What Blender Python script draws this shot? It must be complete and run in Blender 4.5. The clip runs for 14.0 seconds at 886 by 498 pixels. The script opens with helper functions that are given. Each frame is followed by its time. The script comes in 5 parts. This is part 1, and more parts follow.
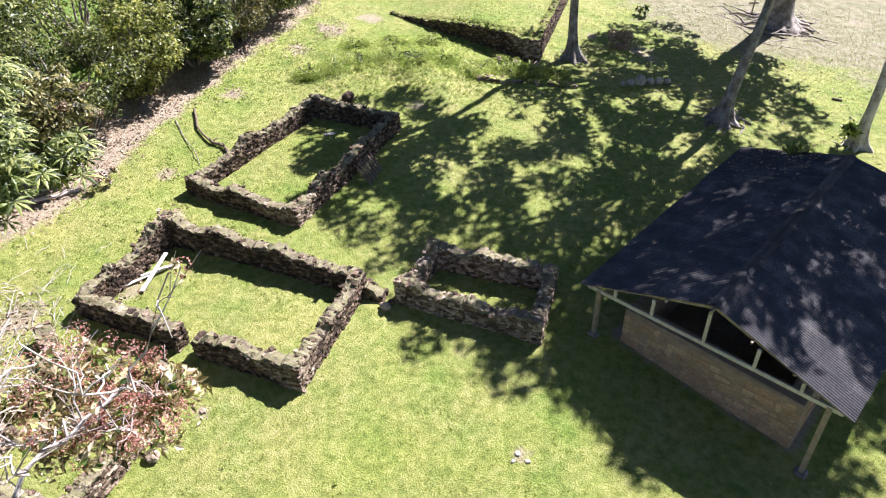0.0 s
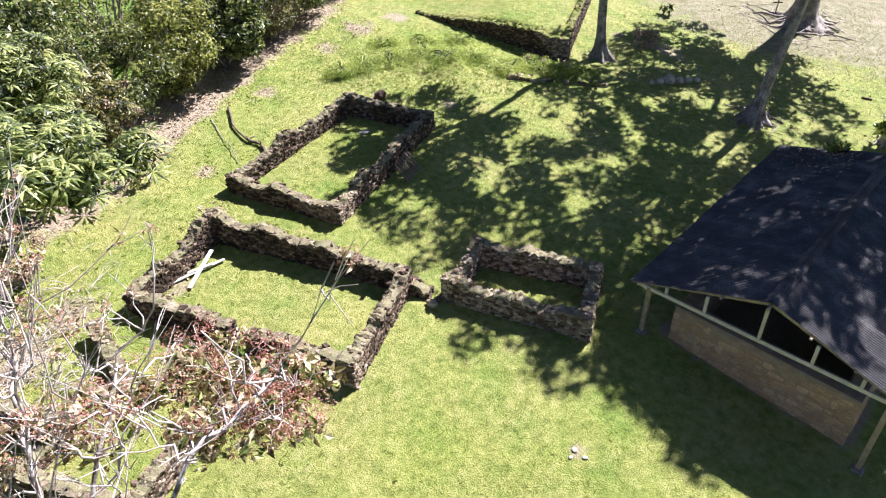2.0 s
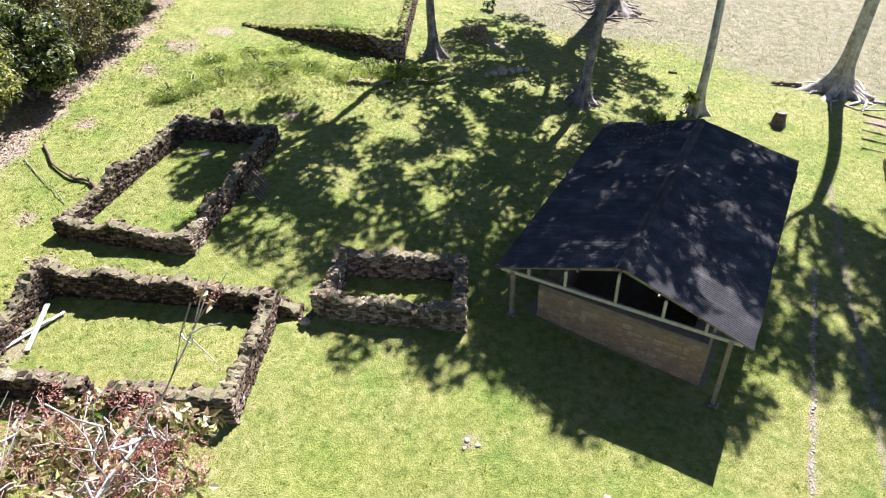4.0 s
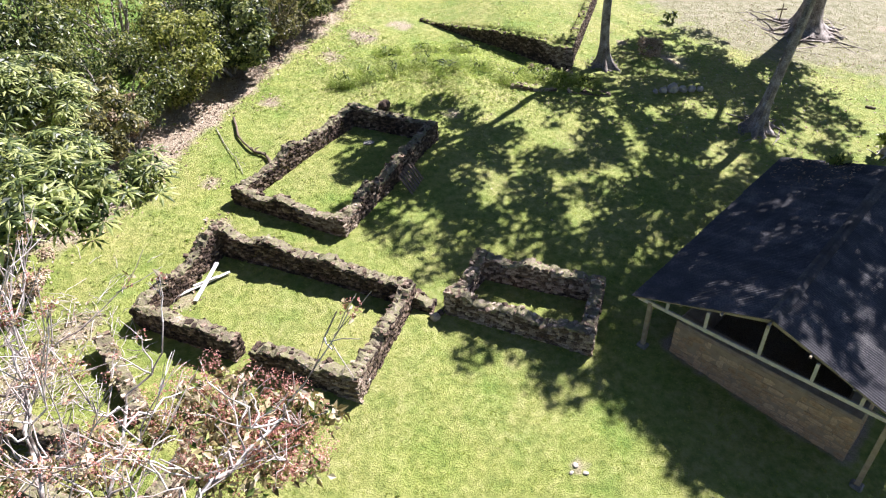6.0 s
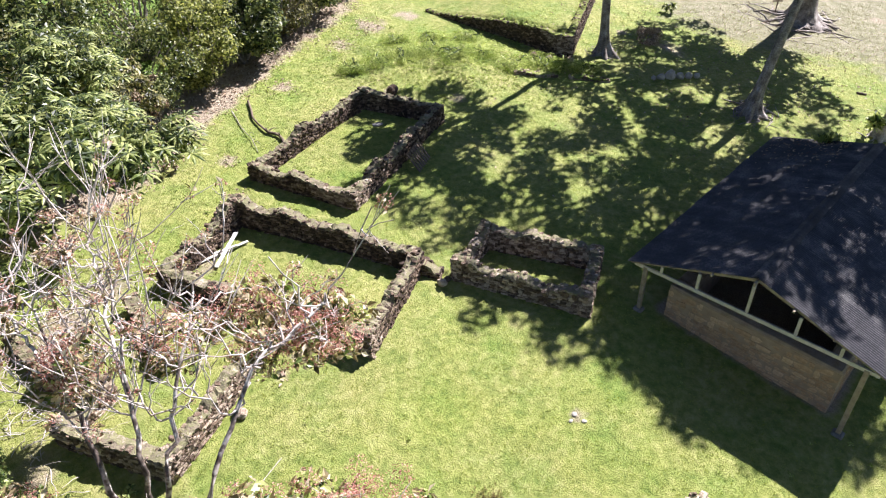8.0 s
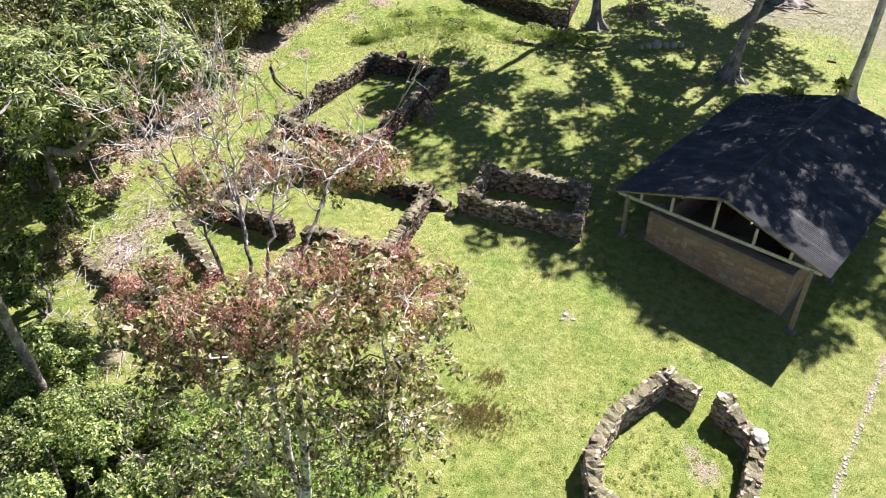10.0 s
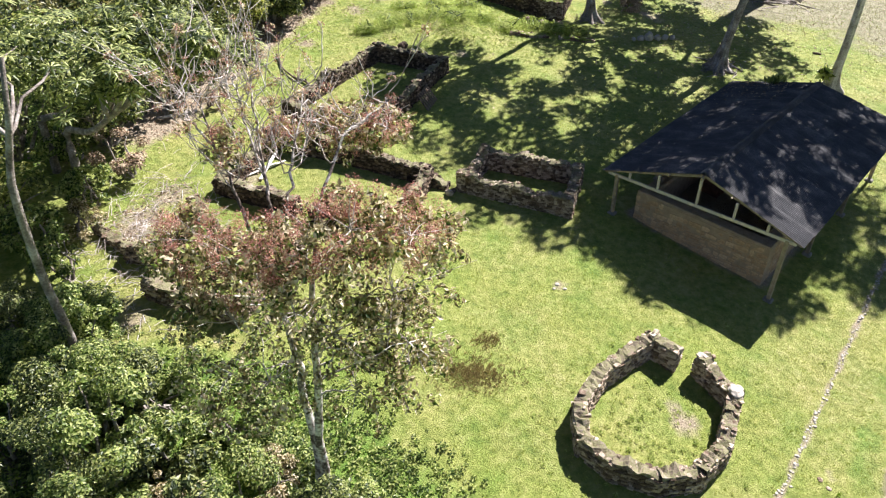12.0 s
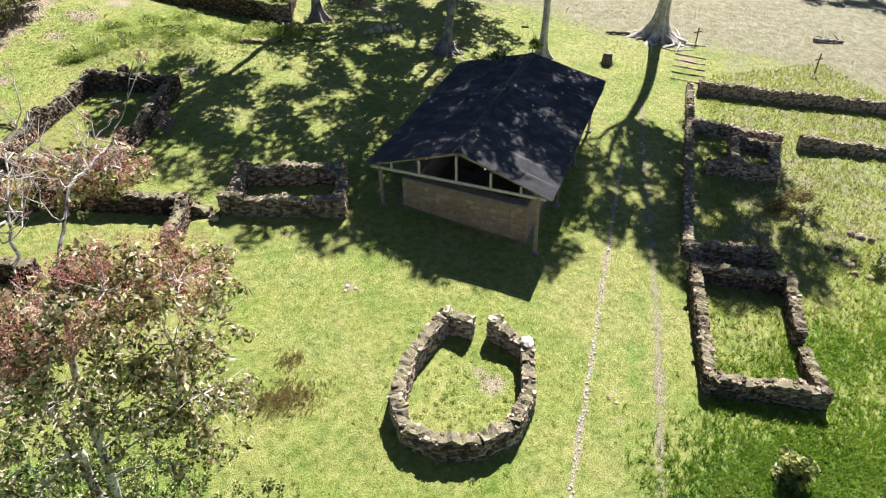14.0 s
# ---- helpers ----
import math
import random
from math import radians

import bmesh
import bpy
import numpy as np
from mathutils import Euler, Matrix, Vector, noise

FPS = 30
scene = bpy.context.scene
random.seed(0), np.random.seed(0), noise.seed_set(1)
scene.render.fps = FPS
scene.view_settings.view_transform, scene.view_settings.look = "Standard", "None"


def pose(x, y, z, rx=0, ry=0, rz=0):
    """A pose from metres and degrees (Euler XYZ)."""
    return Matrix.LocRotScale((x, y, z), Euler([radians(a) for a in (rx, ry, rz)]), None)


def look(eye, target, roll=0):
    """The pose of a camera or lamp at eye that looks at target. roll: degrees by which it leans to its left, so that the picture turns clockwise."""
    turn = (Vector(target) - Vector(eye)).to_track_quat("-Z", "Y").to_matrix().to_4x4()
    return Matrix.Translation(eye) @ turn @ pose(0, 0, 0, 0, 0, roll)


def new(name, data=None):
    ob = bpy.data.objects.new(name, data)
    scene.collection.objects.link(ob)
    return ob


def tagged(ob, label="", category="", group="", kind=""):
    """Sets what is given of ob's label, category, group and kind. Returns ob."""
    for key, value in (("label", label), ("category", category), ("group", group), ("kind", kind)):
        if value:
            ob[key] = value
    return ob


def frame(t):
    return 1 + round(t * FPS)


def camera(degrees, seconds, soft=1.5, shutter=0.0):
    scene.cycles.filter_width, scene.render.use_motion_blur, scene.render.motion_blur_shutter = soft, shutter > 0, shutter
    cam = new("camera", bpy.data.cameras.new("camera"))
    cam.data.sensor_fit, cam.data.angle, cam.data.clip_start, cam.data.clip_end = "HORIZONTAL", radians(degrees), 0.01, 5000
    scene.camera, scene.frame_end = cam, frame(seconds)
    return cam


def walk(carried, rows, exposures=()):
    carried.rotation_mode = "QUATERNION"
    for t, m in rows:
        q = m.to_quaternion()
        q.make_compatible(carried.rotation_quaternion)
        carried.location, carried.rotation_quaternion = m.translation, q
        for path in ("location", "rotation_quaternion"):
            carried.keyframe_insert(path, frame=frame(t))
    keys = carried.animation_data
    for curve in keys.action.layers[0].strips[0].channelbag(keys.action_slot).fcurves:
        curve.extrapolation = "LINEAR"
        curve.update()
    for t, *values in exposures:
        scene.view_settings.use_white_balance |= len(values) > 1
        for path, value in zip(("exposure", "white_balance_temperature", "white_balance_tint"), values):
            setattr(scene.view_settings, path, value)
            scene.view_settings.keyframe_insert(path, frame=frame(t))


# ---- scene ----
cam = camera(69.7, 14.0, soft=1.2)
PATH = [
    (0, (-0.104, -0.063, 16.102), (-0.166, 1.591, 14.979), -1.7),
    (0.5, (-0.676, -0.111, 16.125), (-0.74, 1.542, 15.002), -1.7),
    (1, (-1.273, -0.152, 16.116), (-1.34, 1.501, 14.991), -1.8),
    (1.5, (-1.63, -0.171, 16.093), (-1.694, 1.483, 14.969), -1.7),
    (2, (-1.802, -0.201, 16.073), (-1.867, 1.454, 14.951), -1.7),
    (2.5, (-1.876, -0.231, 16.057), (-1.944, 1.425, 14.937), -1.8),
    (3, (-1.873, -0.241, 16.049), (-1.933, 1.415, 14.928), -1.9),
    (3.2, (-1.85, -0.226, 16.059), (-1.859, 1.429, 14.936), -2.0),
    (3.75, (-1.79, -0.13, 16.07), (-1.61, 1.513, 14.945), -2.0),
    (4.4, (-1.77, -0.1, 16.25), (-1.25, 1.47, 15.125), -2.0),
    (5.3, (-1.739, -0.047, 16.47), (-1.544, 1.591, 15.339), -2.1),
    (5.5, (-1.763, -0.02, 16.497), (-1.727, 1.632, 15.371), -1.9),
    (6, (-1.734, -0.061, 16.649), (-1.813, 1.591, 15.525), -1.9),
    (6.5, (-1.747, -0.116, 16.712), (-1.826, 1.538, 15.589), -1.8),
    (7, (-1.759, -0.453, 16.68), (-1.841, 1.201, 15.558), -1.9),
    (7.5, (-1.811, -1.051, 16.57), (-1.896, 0.602, 15.448), -1.9),
    (8, (-1.887, -1.896, 16.41), (-1.972, -0.243, 15.288), -1.9),
    (8.5, (-1.961, -2.948, 16.25), (-2.045, -1.295, 15.127), -1.7),
    (9, (-2.053, -4.245, 16.097), (-2.134, -2.592, 14.975), -1.8),
    (9.2, (-2.085, -4.755, 16.088), (-2.166, -3.104, 14.962), -1.8),
    (11.3, (-2.243, -7.983, 16.032), (-2.317, -6.336, 14.901), -1.7),
    (11.5, (-2.235, -8.149, 16.035), (-2.312, -6.5, 14.905), -1.5),
    (12, (-2.158, -8.22, 16.041), (-2.233, -6.572, 14.911), -1.6),
    (12.5, (-2.048, -8.211, 16.046), (-2.076, -6.562, 14.914), -1.7),
    (13, (-1.964, -8.153, 16.087), (-1.835, -6.513, 14.949), -1.8),
    (13.5, (-1.969, -8.078, 16.126), (-1.62, -6.476, 14.98), -1.7),
    (14, (-2.013, -7.972, 16.138), (-1.434, -6.442, 14.987), -1.5),
]
walk(cam, [(t, look(eye, target, roll)) for t, eye, target, roll in PATH], [(0.0, 1.6, 6000, 21), (6.5, 1.54, 6000, 21), (9.0, 1.5, 6050, 19), (11.5, 1.44, 6200, 16), (14.0, 1.39, 6200, 16)])

# ---- light ----
SUN_AZ = Vector((0.69, 0.724, 0)).normalized()
SUN_EL = radians(48)
world = bpy.data.worlds.new("sky")
scene.world = world
world.use_nodes = True
wn = world.node_tree
sky = wn.nodes.new("ShaderNodeTexSky")
sky.sky_type, sky.sun_disc = "NISHITA", False
sky.air_density, sky.dust_density, sky.ozone_density = 0.7, 0.3, 1.5
sky.sun_elevation, sky.sun_rotation = SUN_EL, math.atan2(SUN_AZ.x, SUN_AZ.y)
wn.links.new(sky.outputs[0], wn.nodes["Background"].inputs[0])
wn.nodes["Background"].inputs[1].default_value = 0.036
sun = new("sun", bpy.data.lights.new("sun", "SUN"))
sun.data.energy, sun.data.angle, sun.data.color = 5.0, radians(0.53), (1.0, 0.955, 0.885)
to_sun = SUN_AZ * math.cos(SUN_EL) + Vector((0, 0, math.sin(SUN_EL)))
sun.matrix_world = look(tuple(to_sun * 60), (0, 0, 0))


# ---- materials ----
def mat(name, stops, scale=3.0, fine=25.0, rough=0.8, bump=0.4, reach=0.02, island=0.0, thing=0.0, translucent=0.0,
        metallic=0.0, spec=0.4, detail=6.0):
    """A surface whose colour runs along stops by two sizes of noise, with grain in relief."""
    m = bpy.data.materials.new(name)
    m.use_nodes = True
    nt = m.node_tree
    b = nt.nodes["Principled BSDF"]
    out = nt.nodes["Material Output"]
    co = nt.nodes.new("ShaderNodeTexCoord").outputs["Object"]

    def noisy(sc, det):
        n = nt.nodes.new("ShaderNodeTexNoise")
        n.inputs["Scale"].default_value, n.inputs["Detail"].default_value = sc, det
        nt.links.new(co, n.inputs["Vector"])
        return n.outputs["Fac"]

    def maths(op, x, y):
        n = nt.nodes.new("ShaderNodeMath")
        n.operation = op
        for i, v in enumerate((x, y)):
            if isinstance(v, (int, float)):
                n.inputs[i].default_value = v
            else:
                nt.links.new(v, n.inputs[i])
        return n.outputs[0]

    big, small = noisy(scale, detail), noisy(fine, 4.0)
    f = maths("ADD", maths("MULTIPLY", big, 0.6), maths("MULTIPLY", small, 0.4))
    f = maths("ADD", maths("MULTIPLY", maths("SUBTRACT", f, 0.5), 1.8), 0.5)
    if island:
        g = nt.nodes.new("ShaderNodeNewGeometry").outputs["Random Per Island"]
        f = maths("ADD", f, maths("MULTIPLY", maths("SUBTRACT", g, 0.5), island))
    if thing:
        g = nt.nodes.new("ShaderNodeObjectInfo").outputs["Random"]
        f = maths("ADD", f, maths("MULTIPLY", maths("SUBTRACT", g, 0.5), thing))
    ramp = nt.nodes.new("ShaderNodeValToRGB")
    els = ramp.color_ramp.elements
    while len(els) < len(stops):
        els.new(0.5)
    for e, (p, c) in zip(els, stops):
        e.position, e.color = p, (*c, 1)
    nt.links.new(f, ramp.inputs[0])
    nt.links.new(ramp.outputs[0], b.inputs["Base Color"])
    b.inputs["Roughness"].default_value = rough
    b.inputs["Metallic"].default_value = metallic
    b.inputs["Specular IOR Level"].default_value = spec
    if bump:
        bn = nt.nodes.new("ShaderNodeBump")
        bn.inputs["Strength"].default_value, bn.inputs["Distance"].default_value = bump, reach
        nt.links.new(f if not island else small, bn.inputs["Height"])
        nt.links.new(bn.outputs[0], b.inputs["Normal"])
    if translucent:
        tr = nt.nodes.new("ShaderNodeBsdfTranslucent")
        hsv = nt.nodes.new("ShaderNodeHueSaturation")
        hsv.inputs["Saturation"].default_value, hsv.inputs["Value"].default_value = 1.15, 1.35
        nt.links.new(ramp.outputs[0], hsv.inputs["Color"])
        nt.links.new(hsv.outputs[0], tr.inputs["Color"])
        mix = nt.nodes.new("ShaderNodeMixShader")
        mix.inputs[0].default_value = translucent
        nt.links.new(b.outputs[0], mix.inputs[1])
        nt.links.new(tr.outputs[0], mix.inputs[2])
        nt.links.new(mix.outputs[0], out.inputs["Surface"])
    return m


STONE = mat("rubble_stone", [(0.12, (0.034, 0.021, 0.014)), (0.5, (0.172, 0.118, 0.08)), (0.87, (0.52, 0.425, 0.325))], 6, 30, 0.92, 0.8, 0.025, island=0.6, thing=0.6)
MORTAR = mat("earth_mortar", [(0.2, (0.025, 0.018, 0.014)), (0.7, (0.075, 0.055, 0.04))], 5, 40, 0.95, 0.7, 0.03)
TURFCAP = mat("turf_cap", [(0.2, (0.09, 0.07, 0.048)), (0.4, (0.2, 0.165, 0.115)), (0.54, (0.17, 0.17, 0.075)), (0.66, (0.27, 0.225, 0.165)), (0.92, (0.46, 0.4, 0.32))], 2.6, 18, 0.95, 1.0, 0.05)
PALESTONE = mat("pale_stone", [(0.2, (0.3, 0.265, 0.215)), (0.8, (0.56, 0.52, 0.45))], 4, 30, 0.85, 0.4, 0.01)
TANSTONE = mat("tan_masonry", [(0.15, (0.29, 0.178, 0.105)), (0.5, (0.46, 0.305, 0.185)), (0.85, (0.6, 0.435, 0.29))], 3, 22, 0.92, 0.7, 0.02, island=0.28, thing=0.4)
TANBED = mat("joint_mortar", [(0.2, (0.27, 0.19, 0.13)), (0.8, (0.42, 0.315, 0.22))], 4, 40, 0.95, 0.5, 0.01)
TANMORTAR = mat("lime_mortar", [(0.2, (0.28, 0.2, 0.13)), (0.8, (0.44, 0.34, 0.24))], 4, 40, 0.95, 0.5, 0.01)
BRICKRED = mat("old_brick", [(0.2, (0.13, 0.05, 0.03)), (0.8, (0.3, 0.13, 0.08))], 4, 30, 0.9, 0.5, 0.01)
CONCRETE = mat("concrete", [(0.2, (0.13, 0.12, 0.1)), (0.8, (0.28, 0.26, 0.23))], 4, 40, 0.85, 0.3, 0.01)
TIMBER = mat("weathered_timber", [(0.2, (0.2, 0.155, 0.105)), (0.8, (0.39, 0.325, 0.235))], 6, 60, 0.8, 0.4, 0.005, thing=0.4)
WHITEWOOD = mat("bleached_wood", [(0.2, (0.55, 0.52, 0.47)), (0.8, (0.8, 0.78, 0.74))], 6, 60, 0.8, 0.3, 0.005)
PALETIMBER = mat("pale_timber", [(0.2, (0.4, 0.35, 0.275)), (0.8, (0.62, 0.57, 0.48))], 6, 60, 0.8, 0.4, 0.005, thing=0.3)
RIDGECAP = mat("faded_ridge_sheet", [(0.2, (0.018, 0.018, 0.021)), (0.55, (0.045, 0.044, 0.047)), (0.9, (0.13, 0.12, 0.115))], 1.6, 14, 0.75, 0.3, 0.006, thing=0.3, spec=0.3)
ROOF = mat("bitumen_sheet", [(0.2, (0.034, 0.035, 0.04)), (0.55, (0.07, 0.069, 0.073)), (0.9, (0.2, 0.185, 0.175))], 1.3, 18, 0.66, 0.25, 0.006, thing=0.12, spec=0.4)
BARK = mat("grey_bark", [(0.2, (0.07, 0.055, 0.045)), (0.5, (0.25, 0.215, 0.185)), (0.8, (0.5, 0.465, 0.425))], 2.4, 16, 0.9, 0.9, 0.05)
PALEBARK = mat("pale_bark", [(0.2, (0.17, 0.14, 0.115)), (0.45, (0.42, 0.38, 0.335)), (0.8, (0.72, 0.69, 0.65))], 2.5, 18, 0.85, 0.6, 0.02)
TWIG = mat("bare_twig", [(0.2, (0.28, 0.225, 0.195)), (0.5, (0.47, 0.415, 0.38)), (0.85, (0.7, 0.65, 0.61))], 2, 20, 0.85, 0.3, 0.01, island=0.4)
STEMBARK = mat("mottled_stem_bark", [(0.3, (0.07, 0.054, 0.044)), (0.45, (0.2, 0.165, 0.14)), (0.54, (0.46, 0.42, 0.375)), (0.75, (0.74, 0.7, 0.65))], 3.0, 12, 0.88, 0.6, 0.02)
DEADWOOD = mat("dead_wood", [(0.2, (0.065, 0.045, 0.032)), (0.8, (0.23, 0.175, 0.125))], 4, 30, 0.9, 0.8, 0.03)
LEAF = mat("canopy_leaf", [(0.1, (0.02, 0.04, 0.012)), (0.5, (0.045, 0.085, 0.022)), (0.9, (0.1, 0.14, 0.035))], 0.6, 6, 0.45, 0, island=0.8, translucent=0.3)
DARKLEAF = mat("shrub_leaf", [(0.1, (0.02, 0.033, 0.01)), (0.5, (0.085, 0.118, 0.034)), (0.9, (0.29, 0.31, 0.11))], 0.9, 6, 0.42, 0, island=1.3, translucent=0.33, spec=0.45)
LIMELEAF = mat("lime_shrub_leaf", [(0.1, (0.05, 0.066, 0.018)), (0.5, (0.19, 0.22, 0.058)), (0.9, (0.46, 0.46, 0.16))], 0.9, 6, 0.42, 0, island=1.2, translucent=0.42, spec=0.4)
OLIVELEAF = mat("olive_shrub_leaf", [(0.1, (0.033, 0.036, 0.013)), (0.5, (0.125, 0.127, 0.045)), (0.9, (0.34, 0.31, 0.13))], 0.9, 6, 0.45, 0, island=1.2, translucent=0.33, spec=0.4)
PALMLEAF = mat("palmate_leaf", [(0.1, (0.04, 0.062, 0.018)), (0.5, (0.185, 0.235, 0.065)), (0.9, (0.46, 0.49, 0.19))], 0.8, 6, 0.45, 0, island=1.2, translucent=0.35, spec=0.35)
WEED = mat("weed_leaf", [(0.1, (0.04, 0.07, 0.016)), (0.5, (0.175, 0.245, 0.058)), (0.9, (0.46, 0.5, 0.19))], 0.8, 6, 0.42, 0, island=1.4, translucent=0.42, spec=0.4)
MEADOWLEAF = mat("meadow_weed_leaf", [(0.1, (0.17, 0.235, 0.055)), (0.5, (0.31, 0.375, 0.11)), (0.9, (0.47, 0.5, 0.2))], 0.8, 6, 0.6, 0, island=0.9, translucent=0.55, spec=0.25)
RUSTLEAF = mat("withered_leaf", [(0.1, (0.09, 0.075, 0.03)), (0.4, (0.24, 0.2, 0.085)), (0.65, (0.47, 0.375, 0.22)), (0.85, (0.66, 0.58, 0.41))], 0.9, 6, 0.5, 0, island=1.1, translucent=0.3)
SEED = mat("rosy_seed_tuft", [(0.1, (0.2, 0.075, 0.062)), (0.5, (0.45, 0.205, 0.165)), (0.9, (0.66, 0.43, 0.35))], 0.8, 8, 0.85, 0, island=0.7, translucent=0.3)
DRYLEAF = mat("fallen_leaf", [(0.1, (0.16, 0.1, 0.06)), (0.6, (0.36, 0.26, 0.17)), (0.9, (0.55, 0.45, 0.33))], 1, 8, 0.8, 0, island=0.9)
BLADE = mat("grass_blade", [(0.1, (0.182, 0.235, 0.053)), (0.5, (0.265, 0.306, 0.079)), (0.9, (0.356, 0.371, 0.128))], 0.3, 1.5, 0.6, 0, island=0.4, translucent=0.6)
DRYBLADE = mat("dry_grass_blade", [(0.1, (0.163, 0.15, 0.07)), (0.5, (0.237, 0.215, 0.11)), (0.9, (0.318, 0.284, 0.167))], 0.12, 1.5, 0.7, 0, island=0.7, translucent=0.35)
CAPGRASS = mat("wall_top_grass", [(0.1, (0.15, 0.12, 0.07)), (0.5, (0.24, 0.2, 0.115)), (0.9, (0.33, 0.31, 0.15))], 0.8, 6, 0.85, 0, island=0.8, translucent=0.3)
CHAR = mat("withered_grass", [(0.1, (0.16, 0.13, 0.055)), (0.9, (0.33, 0.275, 0.12))], 1, 8, 0.9, 0, island=0.8, translucent=0.4)


def lawn_material():
    """Grass; the sheet's layer "zone" says where it is dry (red), litter or bare earth (green) or lush (blue)."""
    m = bpy.data.materials.new("lawn")
    m.use_nodes = True
    nt = m.node_tree
    b = nt.nodes["Principled BSDF"]
    co = nt.nodes.new("ShaderNodeTexCoord").outputs["Object"]
    zone = nt.nodes.new("ShaderNodeAttribute")
    zone.attribute_name = "zone"
    sep = nt.nodes.new("ShaderNodeSeparateColor")
    nt.links.new(zone.outputs["Color"], sep.inputs[0])

    def noisy(sc, det=5.0):
        n = nt.nodes.new("ShaderNodeTexNoise")
        n.inputs["Scale"].default_value, n.inputs["Detail"].default_value = sc, det
        n.inputs["Roughness"].default_value = 0.65
        nt.links.new(co, n.inputs["Vector"])
        return n.outputs["Fac"]

    def ramp(fac, stops):
        r = nt.nodes.new("ShaderNodeValToRGB")
        els = r.color_ramp.elements
        while len(els) < len(stops):
            els.new(0.5)
        for e, (p, c) in zip(els, stops):
            e.position, e.color = p, (*c, 1)
        nt.links.new(fac, r.inputs[0])
        return r.outputs[0]

    def mixed(fac, x, y):
        n = nt.nodes.new("ShaderNodeMix")
        n.data_type = "RGBA"
        nt.links.new(fac, n.inputs[0])
        nt.links.new(x, n.inputs[6])
        nt.links.new(y, n.inputs[7])
        return n.outputs[2]

    def edge(fac, patch):
        """A zone whose border is broken up by noise."""
        n = nt.nodes.new("ShaderNodeMath")
        n.operation = "ADD"
        nt.links.new(fac, n.inputs[0])
        nt.links.new(patch, n.inputs[1])
        r = nt.nodes.new("ShaderNodeMapRange")
        r.inputs[1].default_value, r.inputs[2].default_value = 0.82, 1.12
        nt.links.new(n.outputs[0], r.inputs[0])
        return r.outputs[0]

    broad, patch, clump, fine = noisy(0.18), noisy(0.9), noisy(3.2, 7.0), noisy(22.0)
    spread_out = nt.nodes.new("ShaderNodeMapRange")
    spread_out.inputs[1].default_value, spread_out.inputs[2].default_value = 0.38, 0.62
    nt.links.new(broad, spread_out.inputs[0])
    green = mixed(spread_out.outputs[0], ramp(clump, [(0.34, (0.121, 0.165, 0.03)), (0.5, (0.207, 0.251, 0.054)), (0.66, (0.28, 0.31, 0.085))]),
                  ramp(clump, [(0.34, (0.162, 0.189, 0.048)), (0.5, (0.256, 0.269, 0.08)), (0.66, (0.331, 0.325, 0.13))]))
    dry = ramp(noisy(1.6, 8.0), [(0.32, (0.148, 0.146, 0.069)), (0.5, (0.223, 0.21, 0.122)), (0.68, (0.299, 0.275, 0.189))])
    earth = ramp(fine, [(0.3, (0.165, 0.125, 0.086)), (0.5, (0.32, 0.26, 0.185)), (0.7, (0.46, 0.4, 0.305))])
    lush = ramp(clump, [(0.3, (0.064, 0.122, 0.02)), (0.5, (0.133, 0.216, 0.038)), (0.7, (0.23, 0.302, 0.075))])
    mottle = nt.nodes.new("ShaderNodeMix")
    mottle.data_type, mottle.blend_type = "RGBA", "MULTIPLY"
    mottle.inputs[0].default_value = 1.0
    nt.links.new(green, mottle.inputs[6])
    nt.links.new(ramp(noisy(11.0, 8.0), [(0.34, (0.88, 0.91, 0.85)), (0.5, (1.0, 1.0, 1.0)), (0.66, (1.09, 1.08, 1.1))]), mottle.inputs[7])
    worn = nt.nodes.new("ShaderNodeMix")
    worn.data_type, worn.blend_type = "RGBA", "MULTIPLY"
    worn.inputs[0].default_value = 1.0
    nt.links.new(mottle.outputs[2], worn.inputs[6])
    nt.links.new(ramp(noisy(0.55, 7.0), [(0.32, (0.7, 0.86, 0.66)), (0.5, (1.0, 1.0, 1.0)), (0.68, (1.14, 1.07, 1.12))]), worn.inputs[7])
    green = worn.outputs[2]
    col = mixed(edge(sep.outputs[0], patch), green, dry)
    col = mixed(edge(sep.outputs[2], patch), col, lush)
    col = mixed(edge(sep.outputs[1], patch), col, earth)
    nt.links.new(col, b.inputs["Base Color"])
    b.inputs["Roughness"].default_value, b.inputs["Specular IOR Level"].default_value = 0.85, 0.2
    add = nt.nodes.new("ShaderNodeMath")
    add.operation = "ADD"
    nt.links.new(clump, add.inputs[0])
    nt.links.new(fine, add.inputs[1])
    bn = nt.nodes.new("ShaderNodeBump")
    bn.inputs["Strength"].default_value, bn.inputs["Distance"].default_value = 1.0, 0.065
    nt.links.new(add.outputs[0], bn.inputs["Height"])
    nt.links.new(bn.outputs[0], b.inputs["Normal"])
    return m


LUSHBLADE = mat("lush_grass_blade", [(0.1, (0.09, 0.17, 0.025)), (0.5, (0.17, 0.27, 0.045)), (0.9, (0.29, 0.37, 0.09))], 0.4, 1.5, 0.55, 0, island=0.5, translucent=0.55)
LAWN = lawn_material()

# ---- mesh helpers ----
RNG = np.random.default_rng(7)


